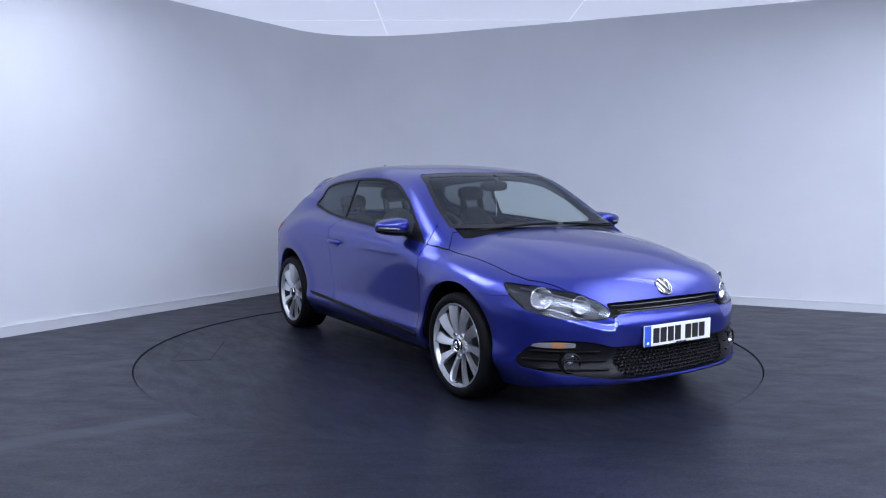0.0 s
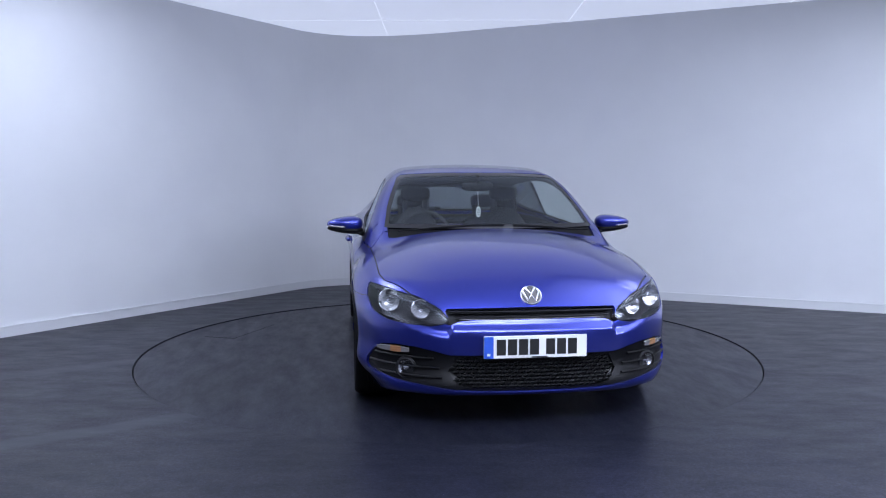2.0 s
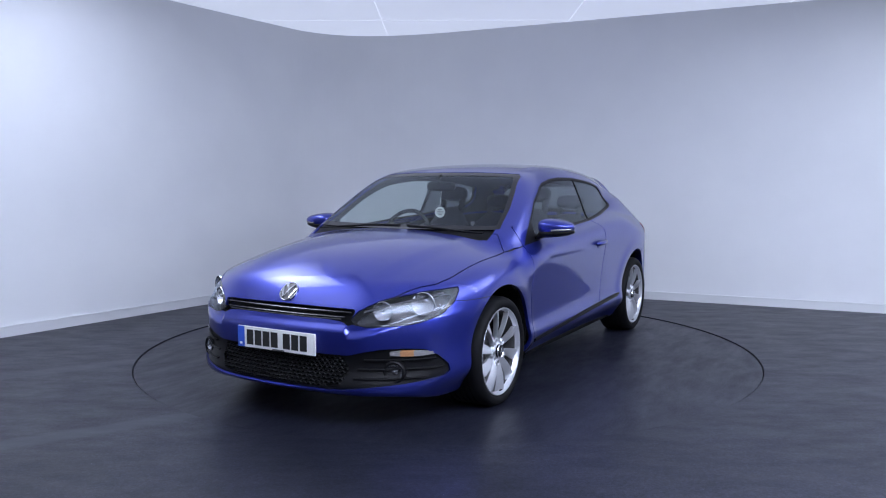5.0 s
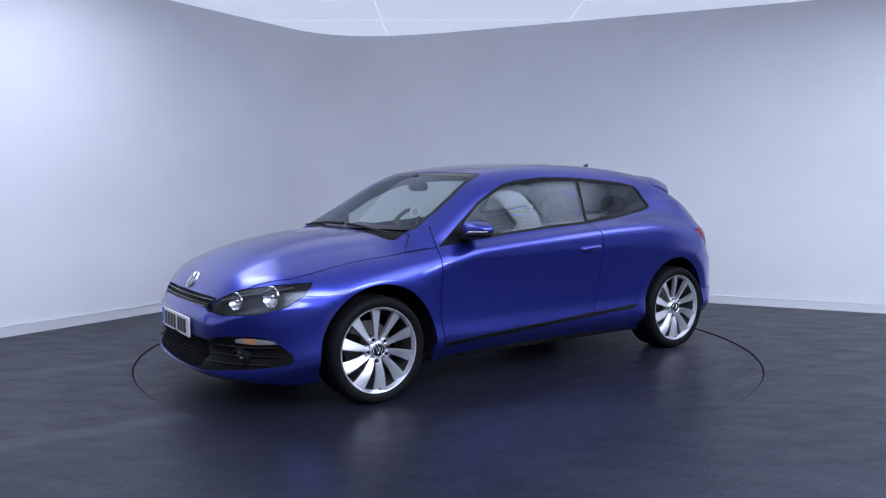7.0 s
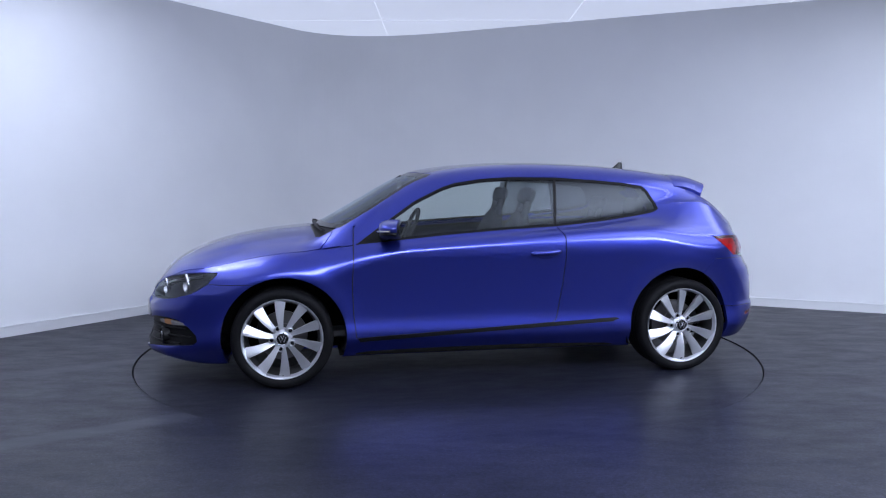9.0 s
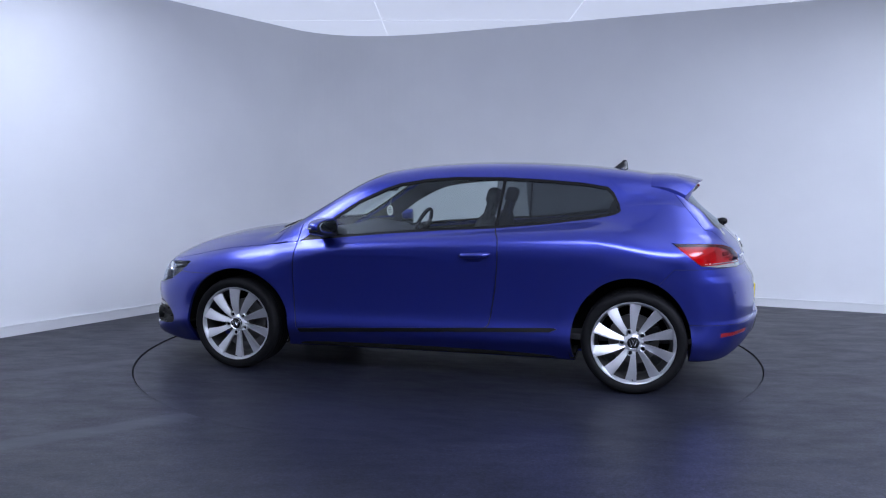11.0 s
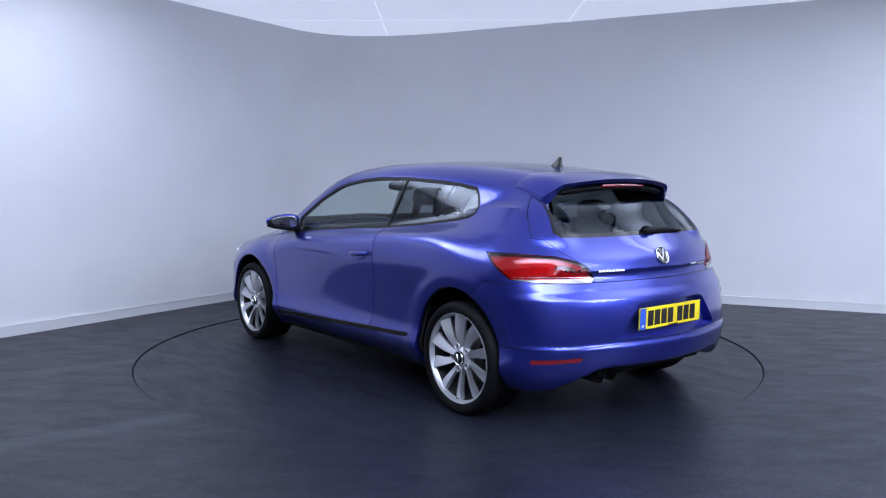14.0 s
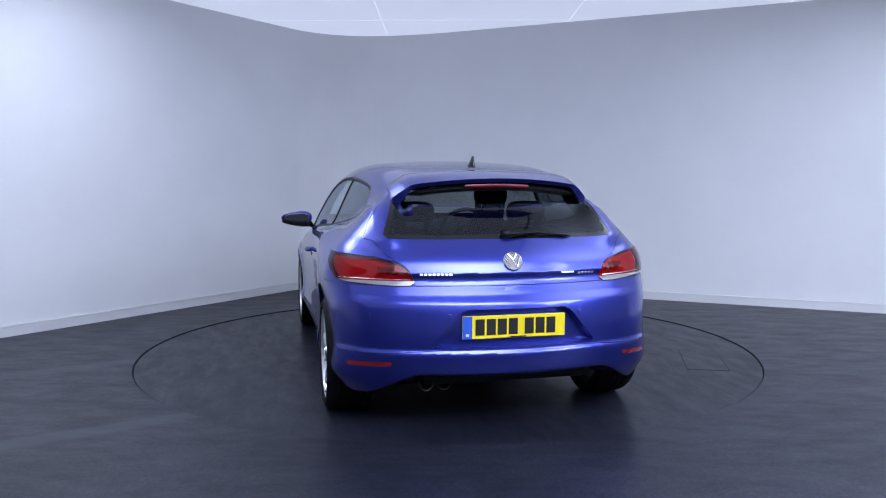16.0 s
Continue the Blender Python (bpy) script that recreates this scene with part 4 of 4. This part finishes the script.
honeycomb()
for s in (1, -1):
    for z, a, b in ((0.372, 0.50, 0.775), (0.325, 0.47, 0.80), (0.282, 0.46, 0.76)):
        bm = bmesh.new()
        pts = []
        for i in range(16):
            y = a + (b - a) * i / 15
            q = at_end(y, z)
            pts.append((q.x - 0.004, s * y, z))
        tube(bm, pts, 0.008, 8, 0.6)
        smooth_sharp(part("intake_slat", bm, M_BLACK, low), 60)
    p = at_end(0.630, 0.312)
    m = Matrix.Translation((p.x - 0.004, s * 0.630, 0.312)) @ Matrix.Rotation(radians(-90 + s * 20), 4, "Z")
    bm = bmesh.new()
    lathe(bm, [(0.058, -0.03), (0.056, 0.006), (0.048, 0.012), (0.042, 0.006), (0.042, -0.02)], 36, m)
    fog = smooth_sharp(part("fog_lamp", bm, M_BLACK, car, "round fog lamp in a black bezel"))
    bm = bmesh.new()
    lathe(bm, [(0.042, 0.002), (0.036, -0.010), (0.022, -0.022), (0.0, -0.026)], 28, m)
    smooth_sharp(part("bowl", bm, M_REFLECT, fog))
    bm = bmesh.new()
    lathe(bm, [(0.016, -0.02), (0.016, -0.006), (0.0, 0.0)], 20, m)
    smooth_sharp(part("bulb_cap", bm, M_CHROME, fog))
    bm = bmesh.new()
    lathe(bm, [(0.042, 0.004), (0.030, 0.009), (0.014, 0.012), (0.0, 0.0125)], 28, m)
    smooth_sharp(part("lens", bm, M_LENS, fog))
    for nm, y0, y1, mt in (("indicator", 0.615, 0.655, M_CLEARLENS), ("indicator", 0.655, 0.705, M_AMBER), ("indicator", 0.705, 0.770, M_CLEARLENS)):
        bm = bmesh.new()
        rows = []
        for i in range(7):
            y = y0 + (y1 - y0) * i / 6
            mid = 0.402 - 0.03 * (y - 0.69)
            hh = 0.017 * (1 - 0.55 * ((y - 0.685) / 0.09) ** 2)
            row = []
            for zz, o in ((mid - hh, -0.012), (mid - hh * 0.8, 0.002), (mid + hh * 0.8, 0.003), (mid + hh, -0.012)):
                q = at_end(y, zz)
                row.append(bm.verts.new((q.x + o, s * y, zz)))
            rows.append(row)
        for a, b in zip(rows, rows[1:]):
            for k in range(3):
                bm.faces.new((a[k], a[k + 1], b[k + 1], b[k]) if s > 0 else (a[k], b[k], b[k + 1], a[k + 1]))
        bm.faces.new(rows[0])
        bm.faces.new(rows[-1][::-1])
        smooth_sharp(part(nm, bm, mt, car, "amber and clear front indicator segment"))


# ---------- number plates and badges ----------
def number_plate(x, zc, tilt, front):
    w, h = 0.52, 0.111
    sg = 1 if front else -1
    m = Matrix.Translation((x, 0 if front else 0.014, zc)) @ Matrix.Rotation(radians(-90 if front else 90), 4, "Z") @ Matrix.Rotation(radians(tilt), 4, "X")
    bm = bmesh.new()
    box(bm, (-w / 2, -0.004, -h / 2), (w / 2, 0.006, h / 2), 0.003, m)
    pl = part("number_plate", bm, M_PLATE_W if front else M_PLATE_Y, car, "white number plate" if front else "yellow number plate")
    # the band lies at the reader's left
    bm = bmesh.new()
    lo, hi = (0.212, 0.259)
    box(bm, (lo, 0.0065, -h / 2 + 0.001), (hi, 0.0072, h / 2 - 0.001), 0, m)
    part("blue_band", bm, M_PLATE_BLUE, pl, "blue band with a small pale mark")
    bm = bmesh.new()
    box(bm, (0.228, 0.0074, -0.042), (0.244, 0.008, -0.03), 0, m)
    part("pale_mark", bm, M_CARD, pl)
    u = 0.196
    for k in range(7):
        if k == 4:
            u -= 0.026
        bm = bmesh.new()
        box(bm, (u - 0.046, 0.0065, -0.0395), (u, 0.0074, 0.0395), 0, m)
        part("dark_bar", bm, M_INK, pl)
        u -= 0.0555
    bm = bmesh.new()
    box(bm, (-0.06, 0.0065, -h / 2 + 0.002), (0.02, 0.007, -h / 2 + 0.008), 0, m)
    part("maker_bar", bm, M_INK, pl)
    return pl


number_plate(2.156, 0.435, 0, True)
number_plate(-2.016, 0.550, -1.5, False)


def emblem(p, n, r):
    m = seat_on(p, n)
    bm = bmesh.new()
    lathe(bm, [(r, 0.0), (r * 0.99, 0.006), (r * 0.93, 0.008), (r * 0.86, 0.006), (r * 0.86, 0.001)], 40, m)
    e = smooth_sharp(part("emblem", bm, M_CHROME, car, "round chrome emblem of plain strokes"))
    bm = bmesh.new()
    lathe(bm, [(r * 0.87, 0.003), (0.0, 0.004)], 40, m)
    part("emblem_field", bm, M_STEEL, e)
    for pts in (((-0.42, 0.74), (0.0, 0.10), (0.42, 0.74)), ((-0.76, 0.36), (-0.36, -0.62), (0.0, 0.02), (0.36, -0.62), (0.76, 0.36))):
        bm = bmesh.new()
        tube(bm, [m @ Vector((a * r, 0.005, b * r)) for a, b in pts], r * 0.125, 6)
        part("emblem_stroke", bm, M_CHROME, e)
    return e


p = at_end(0.0, 0.672)
emblem(p, normal_at(p), 0.056)
p = at_end(0.0, 0.855, False)
emblem(p, normal_at(p), 0.049)
for y0, y1, z, n, tall in ((0.458, 0.300, 0.797, 8, 0.0055), (-0.345, -0.445, 0.790, 5, 0.0055), (-0.240, -0.335, 0.795, 1, 0.004)):
    for k in range(n):
        a = y0 + (y1 - y0) * (k + 0.5) / n
        q = at_end(abs(a), z, False)
        q.y = a
        nn = normal_at(q)
        bm = bmesh.new()
        hw = abs(y1 - y0) / n * 0.38
        box(bm, (-hw, 0.0, -tall), (hw, 0.004, tall), 0.001, seat_on(q, nn))
        part("badge_bar", bm, M_ALLOY, tailgate, "small chrome badge bar")

# ---------- mirrors, handles ----------
for s in (1, -1):
    bm = bmesh.new()
    m = Matrix.Translation((0.612, s * 0.928, 0.962)) @ Matrix.Rotation(radians(s * -12), 4, "Z")
    blob(bm, (0.012, 0, 0.006), (0.098, 0.118, 0.056), 2.7, 28, 16, m)
    for v in bm.verts:
        q = m.inverted() @ v.co
        if q.x < -0.022:
            q.x = -0.022 + (q.x + 0.022) * 0.12
        k = (s * q.y + 0.1) / 0.2
        q.z *= 1 - 0.38 * max(k, 0.0) ** 1.4
        q.x *= 1 - 0.30 * max(k, 0.0) ** 2
        v.co = m @ q
    mir = part("door_mirror", bm, M_PAINT, car, "blue door mirror with a black lower half", True)
    bm = bmesh.new()
    blob(bm, (0.006, -s * 0.004, -0.040), (0.101, 0.120, 0.029), 2.6, 28, 10, m)
    for v in bm.verts:
        q = m.inverted() @ v.co
        if q.x < -0.02:
            q.x = -0.02 + (q.x + 0.02) * 0.12
        k = max((s * q.y + 0.1) / 0.2, 0.0)
        q.z *= 1 - 0.38 * k ** 1.4
        q.x *= 1 - 0.30 * k ** 2
        v.co = m @ q
    part("lower_shell", bm, M_BLACK, mir, "black lower shell", True)
    bm = bmesh.new()
    tube(bm, [(0.665, s * 0.80, 0.900), (0.650, s * 0.86, 0.918), (0.625, s * 0.91, 0.932)], [0.034, 0.028, 0.022], 12, 0.5)
    part("mirror_arm", bm, M_BLACK, mir, "black arm", True)
    bm = bmesh.new()
    pts = [m @ Vector((0.010 + (0.099 - 0.026 * math.sin(a) ** 2) * math.cos(a) ** 0.8, s * (0.108 * math.sin(a) + 0.004), -0.015 + 0.008 * math.sin(a))) for a in [radians(8 + 76 * i / 9) for i in range(10)]]
    tube(bm, pts, 0.0065, 8, 1.0)
    part("side_indicator", bm, M_CLEARLENS, mir, "pale indicator strip", True)
    bm = bmesh.new()
    blob(bm, (-0.026, -s * 0.004, 0.000), (0.004, 0.094, 0.046), 3.0, 28, 12)
    for v in bm.verts:
        v.co.z *= 1 - 0.32 * max((s * v.co.y + 0.1) / 0.2, 0.0) ** 1.4
        v.co = m @ v.co
    part("mirror_glass", bm, M_MIRROR, mir, "mirror glass")
    bm = bmesh.new()
    blob(bm, (-0.020, -s * 0.003, -0.004), (0.007, 0.110, 0.058), 3.0, 28, 12)
    for v in bm.verts:
        v.co.z *= 1 - 0.35 * max((s * v.co.y + 0.1) / 0.2, 0.0) ** 1.4
        v.co = m @ v.co
    part("mirror_bezel", bm, M_BLACK, mir, "black rim round the mirror glass")
    # door handle
    a, b = at_side(-0.250, 0.796, s), at_side(-0.440, 0.806, s)
    bm = bmesh.new()
    pts = [a.lerp(b, t) + Vector((0, s * (0.004 + 0.024 * math.sin(math.pi * min(max(t, 0.02), 0.98)) ** 0.5), 0)) for t in [i / 12 for i in range(13)]]
    tube(bm, pts, [0.008] + [0.017] * 11 + [0.008], 10, 0.95)
    hd = part("door_handle", bm, M_PAINT, doors[s], "blue pull handle", True)
    bm = bmesh.new()
    c = at_side(-0.345, 0.786, s)
    blob(bm, tuple(c), (0.055, 0.006, 0.026), 2.2, 24, 10)
    part("handle_cup", bm, M_PAINT, doors[s], "blue recess behind the handle", True)
    if s < 0:
        bm = bmesh.new()
        q = at_side(-0.455, 0.800, s)
        blob(bm, tuple(q), (0.010, 0.004, 0.010), 2, 12, 8)
        part("lock", bm, M_INK, doors[s])


# ---------- roof spoiler, antenna, wipers, exhaust ----------
def roof_at(x, y):
    z = solve_skin(lambda t: float(body(np.array([x]), np.array([y]), np.array([t]))[0]), 1.6, 0.7)
    return Vector((x, y, z))


def build_spoiler():
    bm = bmesh.new()
    top, bot = [], []
    n, k = 36, 10
    for i in range(n + 1):
        y = -0.535 + 1.07 * i / n
        ay = abs(y)
        ta, tb = [], []
        x0 = -1.40 + 0.10 * y * y
        x1 = -1.708 + 0.34 * y * y + 0.5 * max(ay - 0.47, 0)
        z0 = roof_at(x0, y).z + 0.003
        z1 = 1.262 - 0.16 * y * y - 0.9 * max(ay - 0.44, 0) ** 1.2
        for j in range(k + 1):
            t = j / k
            x = x0 + (x1 - x0) * t
            z = z0 + (z1 - z0) * t + 0.016 * math.sin(math.pi * t)
            skin_z = roof_at(x, y).z + 0.003 if x > -1.60 else -1.0
            z = max(z, skin_z)
            th = 0.006 + 0.030 * math.sin(math.pi * min(t * 0.8 + 0.05, 1))
            th += 0.10 * float(step(0.42, 0.53, ay)) * t * (1 - 0.45 * t)
            ta.append(bm.verts.new((x, y, z)))
            tb.append(bm.verts.new((x + 0.018 * t, y, z - th)))
        top.append(ta)
        bot.append(tb)
    for a, b in zip(top, top[1:]):
        for j in range(k):
            bm.faces.new((a[j], b[j], b[j + 1], a[j + 1]))
    for a, b in zip(bot, bot[1:]):
        for j in range(k):
            bm.faces.new((a[j], a[j + 1], b[j + 1], b[j]))
    for i in range(n):
        bm.faces.new((top[i][k], top[i + 1][k], bot[i + 1][k], bot[i][k]))
    for i in (0, n):
        for j in range(k):
            bm.faces.new((top[i][j], top[i][j + 1], bot[i][j + 1], bot[i][j]))
    bmesh.ops.recalc_face_normals(bm, faces=bm.faces[:])
    sp = smooth_sharp(part("roof_spoiler", bm, M_PAINT, tailgate, "blue roof spoiler over the rear window"), 40)
    bm = bmesh.new()
    tube(bm, [(-1.655 + 0.36 * y * y, y, 1.216 - 0.17 * y * y) for y in [-0.46 + 0.92 * i / 16 for i in range(17)]], [0.006] + [0.028] * 15 + [0.006], 8, 0.6)
    smooth_sharp(part("spoiler_underside", bm, M_BLACK, sp, "black underside"), 60)
    bm = bmesh.new()
    tube(bm, [(-1.682 + 0.34 * y * y, y, 1.226 - 0.16 * y * y) for y in [-0.17 + 0.34 * i / 8 for i in range(9)]], 0.009, 6)
    part("brake_light", bm, M_REDLENS, sp, "red high brake light")


build_spoiler()


def build_fin():
    bm = bmesh.new()
    rows = []
    for t in (0.0, 0.15, 0.35, 0.55, 0.75, 0.9, 1.0):
        z = 1.325 + 0.068 * t
        x0 = -1.075 - 0.115 * t ** 0.6
        x1 = -1.225 + 0.010 * t
        w = 0.020 * (1 - t) ** 1.2 + 0.0045
        rows.append([bm.verts.new(((x0 + x1) / 2 + (x0 - x1) / 2 * math.cos(a), w * math.sin(a), z)) for a in [2 * math.pi * k / 16 for k in range(16)]])
    for a, b in zip(rows, rows[1:]):
        for k in range(16):
            j = (k + 1) % 16
            bm.faces.new((a[k], a[j], b[j], b[k]))
    bm.faces.new(rows[-1])
    part("antenna_fin", bm, M_GLOSSBLACK, car, "black shark fin antenna", True)


build_fin()


for pts in ([(-0.60, 0.03), (-0.40, 0.012), (-0.15, 0.004), (0.06, 0.0)], [(0.62, 0.04), (0.50, 0.016), (0.30, 0.006), (0.12, 0.0)]):
    bm = bmesh.new()
    line = []
    for y, up_ in pts:
        q = roof_at(1.080 - 0.06 * y * y - 0.6 * up_, y)
        line.append(q + Vector((0.004, 0, 0.014)))
    tube(bm, line, [0.005, 0.008, 0.010, 0.012], 8, 0.8)
    wp = smooth_sharp(part("windscreen_wiper", bm, M_BLACK, car, "black windscreen wiper parked on the cowl"), 60)
    bm = bmesh.new()
    tube(bm, [q + Vector((-0.012, 0, 0.002)) for q in line[:3]], 0.004, 6)
    part("wiper_blade", bm, M_RUBBER, wp)
bm = bmesh.new()
line = [at_end(y, z, False) + Vector((-0.020, y - abs(y), 0)) for y, z in ((0.02, 0.985), (0.16, 0.990), (0.33, 0.972))]
line = [Vector((q.x, -abs(q.y), q.z)) for q in line]
tube(bm, line, [0.020, 0.011, 0.006], 10, 0.8)
blob(bm, (line[0].x + 0.004, 0.0, 0.985), (0.030, 0.030, 0.024), 2.2, 20, 10)
wr = smooth_sharp(part("rear_wiper", bm, M_BLACK, car, "black rear wiper"), 60)
bm = bmesh.new()
tube(bm, [line[0].lerp(line[2], 0.25) + Vector((0.008, 0, -0.006)), line[2] + Vector((0.010, -0.02, -0.004))], 0.005, 6)
part("wiper_blade", bm, M_RUBBER, wr)
# tailpipe steel, with the shade under the bumper put into its colour
M_PIPE = mat("shade_darkened_steel", (0.03, 0.03, 0.03), 0.45, 0.8)
for y in (0.425, 0.335):
    bm = bmesh.new()
    m = Matrix.Translation((-1.905, y, 0.258)) @ Matrix.Rotation(radians(90), 4, "Z")
    lathe(bm, [(0.034, -0.2), (0.036, -0.004), (0.034, 0.0), (0.030, -0.004), (0.029, -0.12), (0.0, -0.12)], 28, m)
    smooth_sharp(part("exhaust_pipe", bm, M_PIPE, car, "steel exhaust tailpipe, darkened for the shade under the bumper"))
bm = bmesh.new()
box(bm, (-1.90, -0.44, 0.245), (-1.60, 0.44, 0.34), 0.03)
part("diffuser", bm, M_BLACK, car, "black lower rear panel")
for y in (0.70, 0.332, -0.332, -0.70):
    q = at_end(abs(y), 0.606, False)
    nn = normal_at(q)
    q.y, nn.y = y, math.copysign(nn.y, y)
    bm = bmesh.new()
    lathe(bm, [(0.0115, 0.0), (0.0115, 0.0015), (0.009, 0.002), (0.0, 0.002)], 20, seat_on(q, nn))
    part("parking_sensor", bm, M_PAINT, rear_bumper)


# ---------- cabin ----------
def build_seat(x, y, rear=False):
    bm = bmesh.new()
    m = Matrix.Translation((x, y, 0.62)) @ Matrix.Rotation(radians(-18), 4, "Y")
    w = 0.23 if not rear else 0.25
    blob(bm, (0, 0, 0.10), (0.075, w, 0.34 if not rear else 0.27), 3.0, 28, 16, m)
    for v in bm.verts:
        q = m.inverted() @ v.co
        q.y *= 1 - 0.38 * float(step(0.12, 0.46, q.z))
        v.co = m @ q
    back_ = part("seat_back", bm, M_CLOTH, car, "dark cloth seat back", True)
    bm = bmesh.new()
    zt = 0.535 if not rear else 0.455
    blob(bm, (0.006, 0, zt + 0.02), (0.042, 0.118, 0.058), 3.2, 24, 14, m)
    part("headrest", bm, M_CLOTH, back_, "dark padded headrest", True)
    for k in (-0.085, 0.085):
        bm = bmesh.new()
        tube(bm, [m @ Vector((0, k, zt - 0.18)), m @ Vector((0, k, zt))], 0.024, 10, 1.0)
        part("headrest_post", bm, M_CLOTH, back_, "padded headrest support", True)
    bm = bmesh.new()
    blob(bm, (x + 0.27, y, 0.46), (0.27, w, 0.10), 3.2, 28, 12)
    part("seat_cushion", bm, M_CLOTH, car, "dark cloth seat cushion", True)


for y in (0.36, -0.36):
    build_seat(-0.20, y)
    build_seat(-1.02, y * 0.94, True)

bm = bmesh.new()
rows = []
for i in range(25):
    y = -0.70 + 1.40 * i / 24
    row = []
    for x, z in ((0.50, 0.55), (0.47, 0.70), (0.50, 0.83), (0.58, 0.895), (0.72, 0.915), (0.90, 0.915), (1.06, 0.90), (1.06, 0.50)):
        hood = 0.045 * math.exp(-((y + 0.36) / 0.17) ** 2) * (1 if 0.52 < x < 0.8 and z > 0.85 else 0)
        row.append(bm.verts.new((x - 0.10 * abs(y) ** 3 - (0.10 if x > 1 else 0) * y * y * 2, y, z + hood)))
    rows.append(row)
for a, b in zip(rows, rows[1:]):
    for k in range(7):
        bm.faces.new((a[k], a[k + 1], b[k + 1], b[k]))
bmesh.ops.recalc_face_normals(bm, faces=bm.faces[:])
dash = smooth_sharp(part("dashboard", bm, M_TRIMIN, car, "dark grey dashboard"), 50)
for y in (-0.62, 0.62, -0.05, 0.07):
    bm = bmesh.new()
    m = Matrix.Translation((0.485, y, 0.845)) @ Matrix.Rotation(radians(90), 4, "Z")
    lathe(bm, [(0.040, -0.01), (0.040, 0.006), (0.035, 0.008), (0.033, -0.006)], 24, m)
    part("air_vent", bm, M_STEEL, dash)
bm = bmesh.new()
m = Matrix.Translation((0.36, -0.36, 0.865)) @ Matrix.Rotation(radians(66), 4, "Y")
ring = [m @ Vector((0.185 * math.cos(a), 0.185 * math.sin(a), 0)) for a in [2 * math.pi * k / 40 for k in range(41)]]
tube(bm, ring, 0.015, 10)
wheel_s = part("steering_wheel", bm, M_TRIMIN, car, "dark three-spoke steering wheel", True)
bm = bmesh.new()
blob(bm, (0, 0, -0.01), (0.065, 0.075, 0.025), 2.6, 20, 10, m)
part("horn_pad", bm, M_TRIMIN, wheel_s, smooth=True)
for a in (0, 120, 240):
    bm = bmesh.new()
    c, sn = math.cos(radians(a)), math.sin(radians(a))
    tube(bm, [m @ Vector((0.05 * c, 0.05 * sn, -0.008)), m @ Vector((0.18 * c, 0.18 * sn, 0))], 0.013, 8)
    part("wheel_spoke", bm, M_STEEL, wheel_s, smooth=True)
bm = bmesh.new()
blob(bm, (0.46, 0, 1.215), (0.022, 0.115, 0.036), 3, 24, 12)
rv = part("rear_view_mirror", bm, M_BLACK, car, "black rear-view mirror", True)
bm = bmesh.new()
tube(bm, [(0.47, 0, 1.225), (0.50, 0, 1.262), (0.46, 0, 1.285)], 0.014, 8)
part("mirror_stalk", bm, M_BLACK, rv, smooth=True)
bm = bmesh.new()
tube(bm, [(0.462, 0.005, 1.19), (0.486, 0.005, 1.075)], 0.0015, 6)
tag_ = part("air_freshener", bm, M_CARD, car, "round white card hanging from the mirror")
bm = bmesh.new()
mm = Matrix.Translation((0.487, 0.005, 1.036)) @ Matrix.Rotation(radians(90), 4, "Z") @ Matrix.Rotation(radians(55), 4, "Z")
lathe(bm, [(0.0, -0.001), (0.038, -0.001), (0.038, 0.001), (0.0, 0.001)], 28, mm)
part("card", bm, M_CARD, tag_)
for k in range(4):
    bm = bmesh.new()
    w = (0.016, 0.024, 0.024, 0.014)[k]
    for sd in (-1, 1):
        lo, hi = sorted((sd * 0.0012, sd * 0.0016))
        box(bm, (-w, lo, 0.016 - k * 0.012), (w, hi, 0.021 - k * 0.012), 0, mm)
    part("grey_bar", bm, M_STEEL, tag_)
bm = bmesh.new()
box(bm, (-1.72, -0.62, 0.86), (-1.22, 0.62, 0.885), 0.01)
part("parcel_shelf", bm, M_TRIMIN, car, "dark parcel shelf")
bm = bmesh.new()
box(bm, (-1.75, -0.72, 0.28), (1.0, 0.72, 0.32), 0.01)
part("cabin_floor", bm, M_TRIMIN, car, "dark cabin floor")

# ---------- what moves ----------
def motions():
    rows_t, rows_c = [], []
    for i in range(33):
        t = i * 0.5
        a = TURN_0 + TURN_RATE * t
        rows_t.append((t, pose(0, 0, 0, 0, 0, a)))
        c = Matrix.Rotation(radians(a), 3, "Z") @ CAR_OFF
        rows_c.append((t, pose(c.x, c.y, 0, 0, 0, a)))
    walk(turntable, rows_t)
    walk(car, rows_c)


motions()
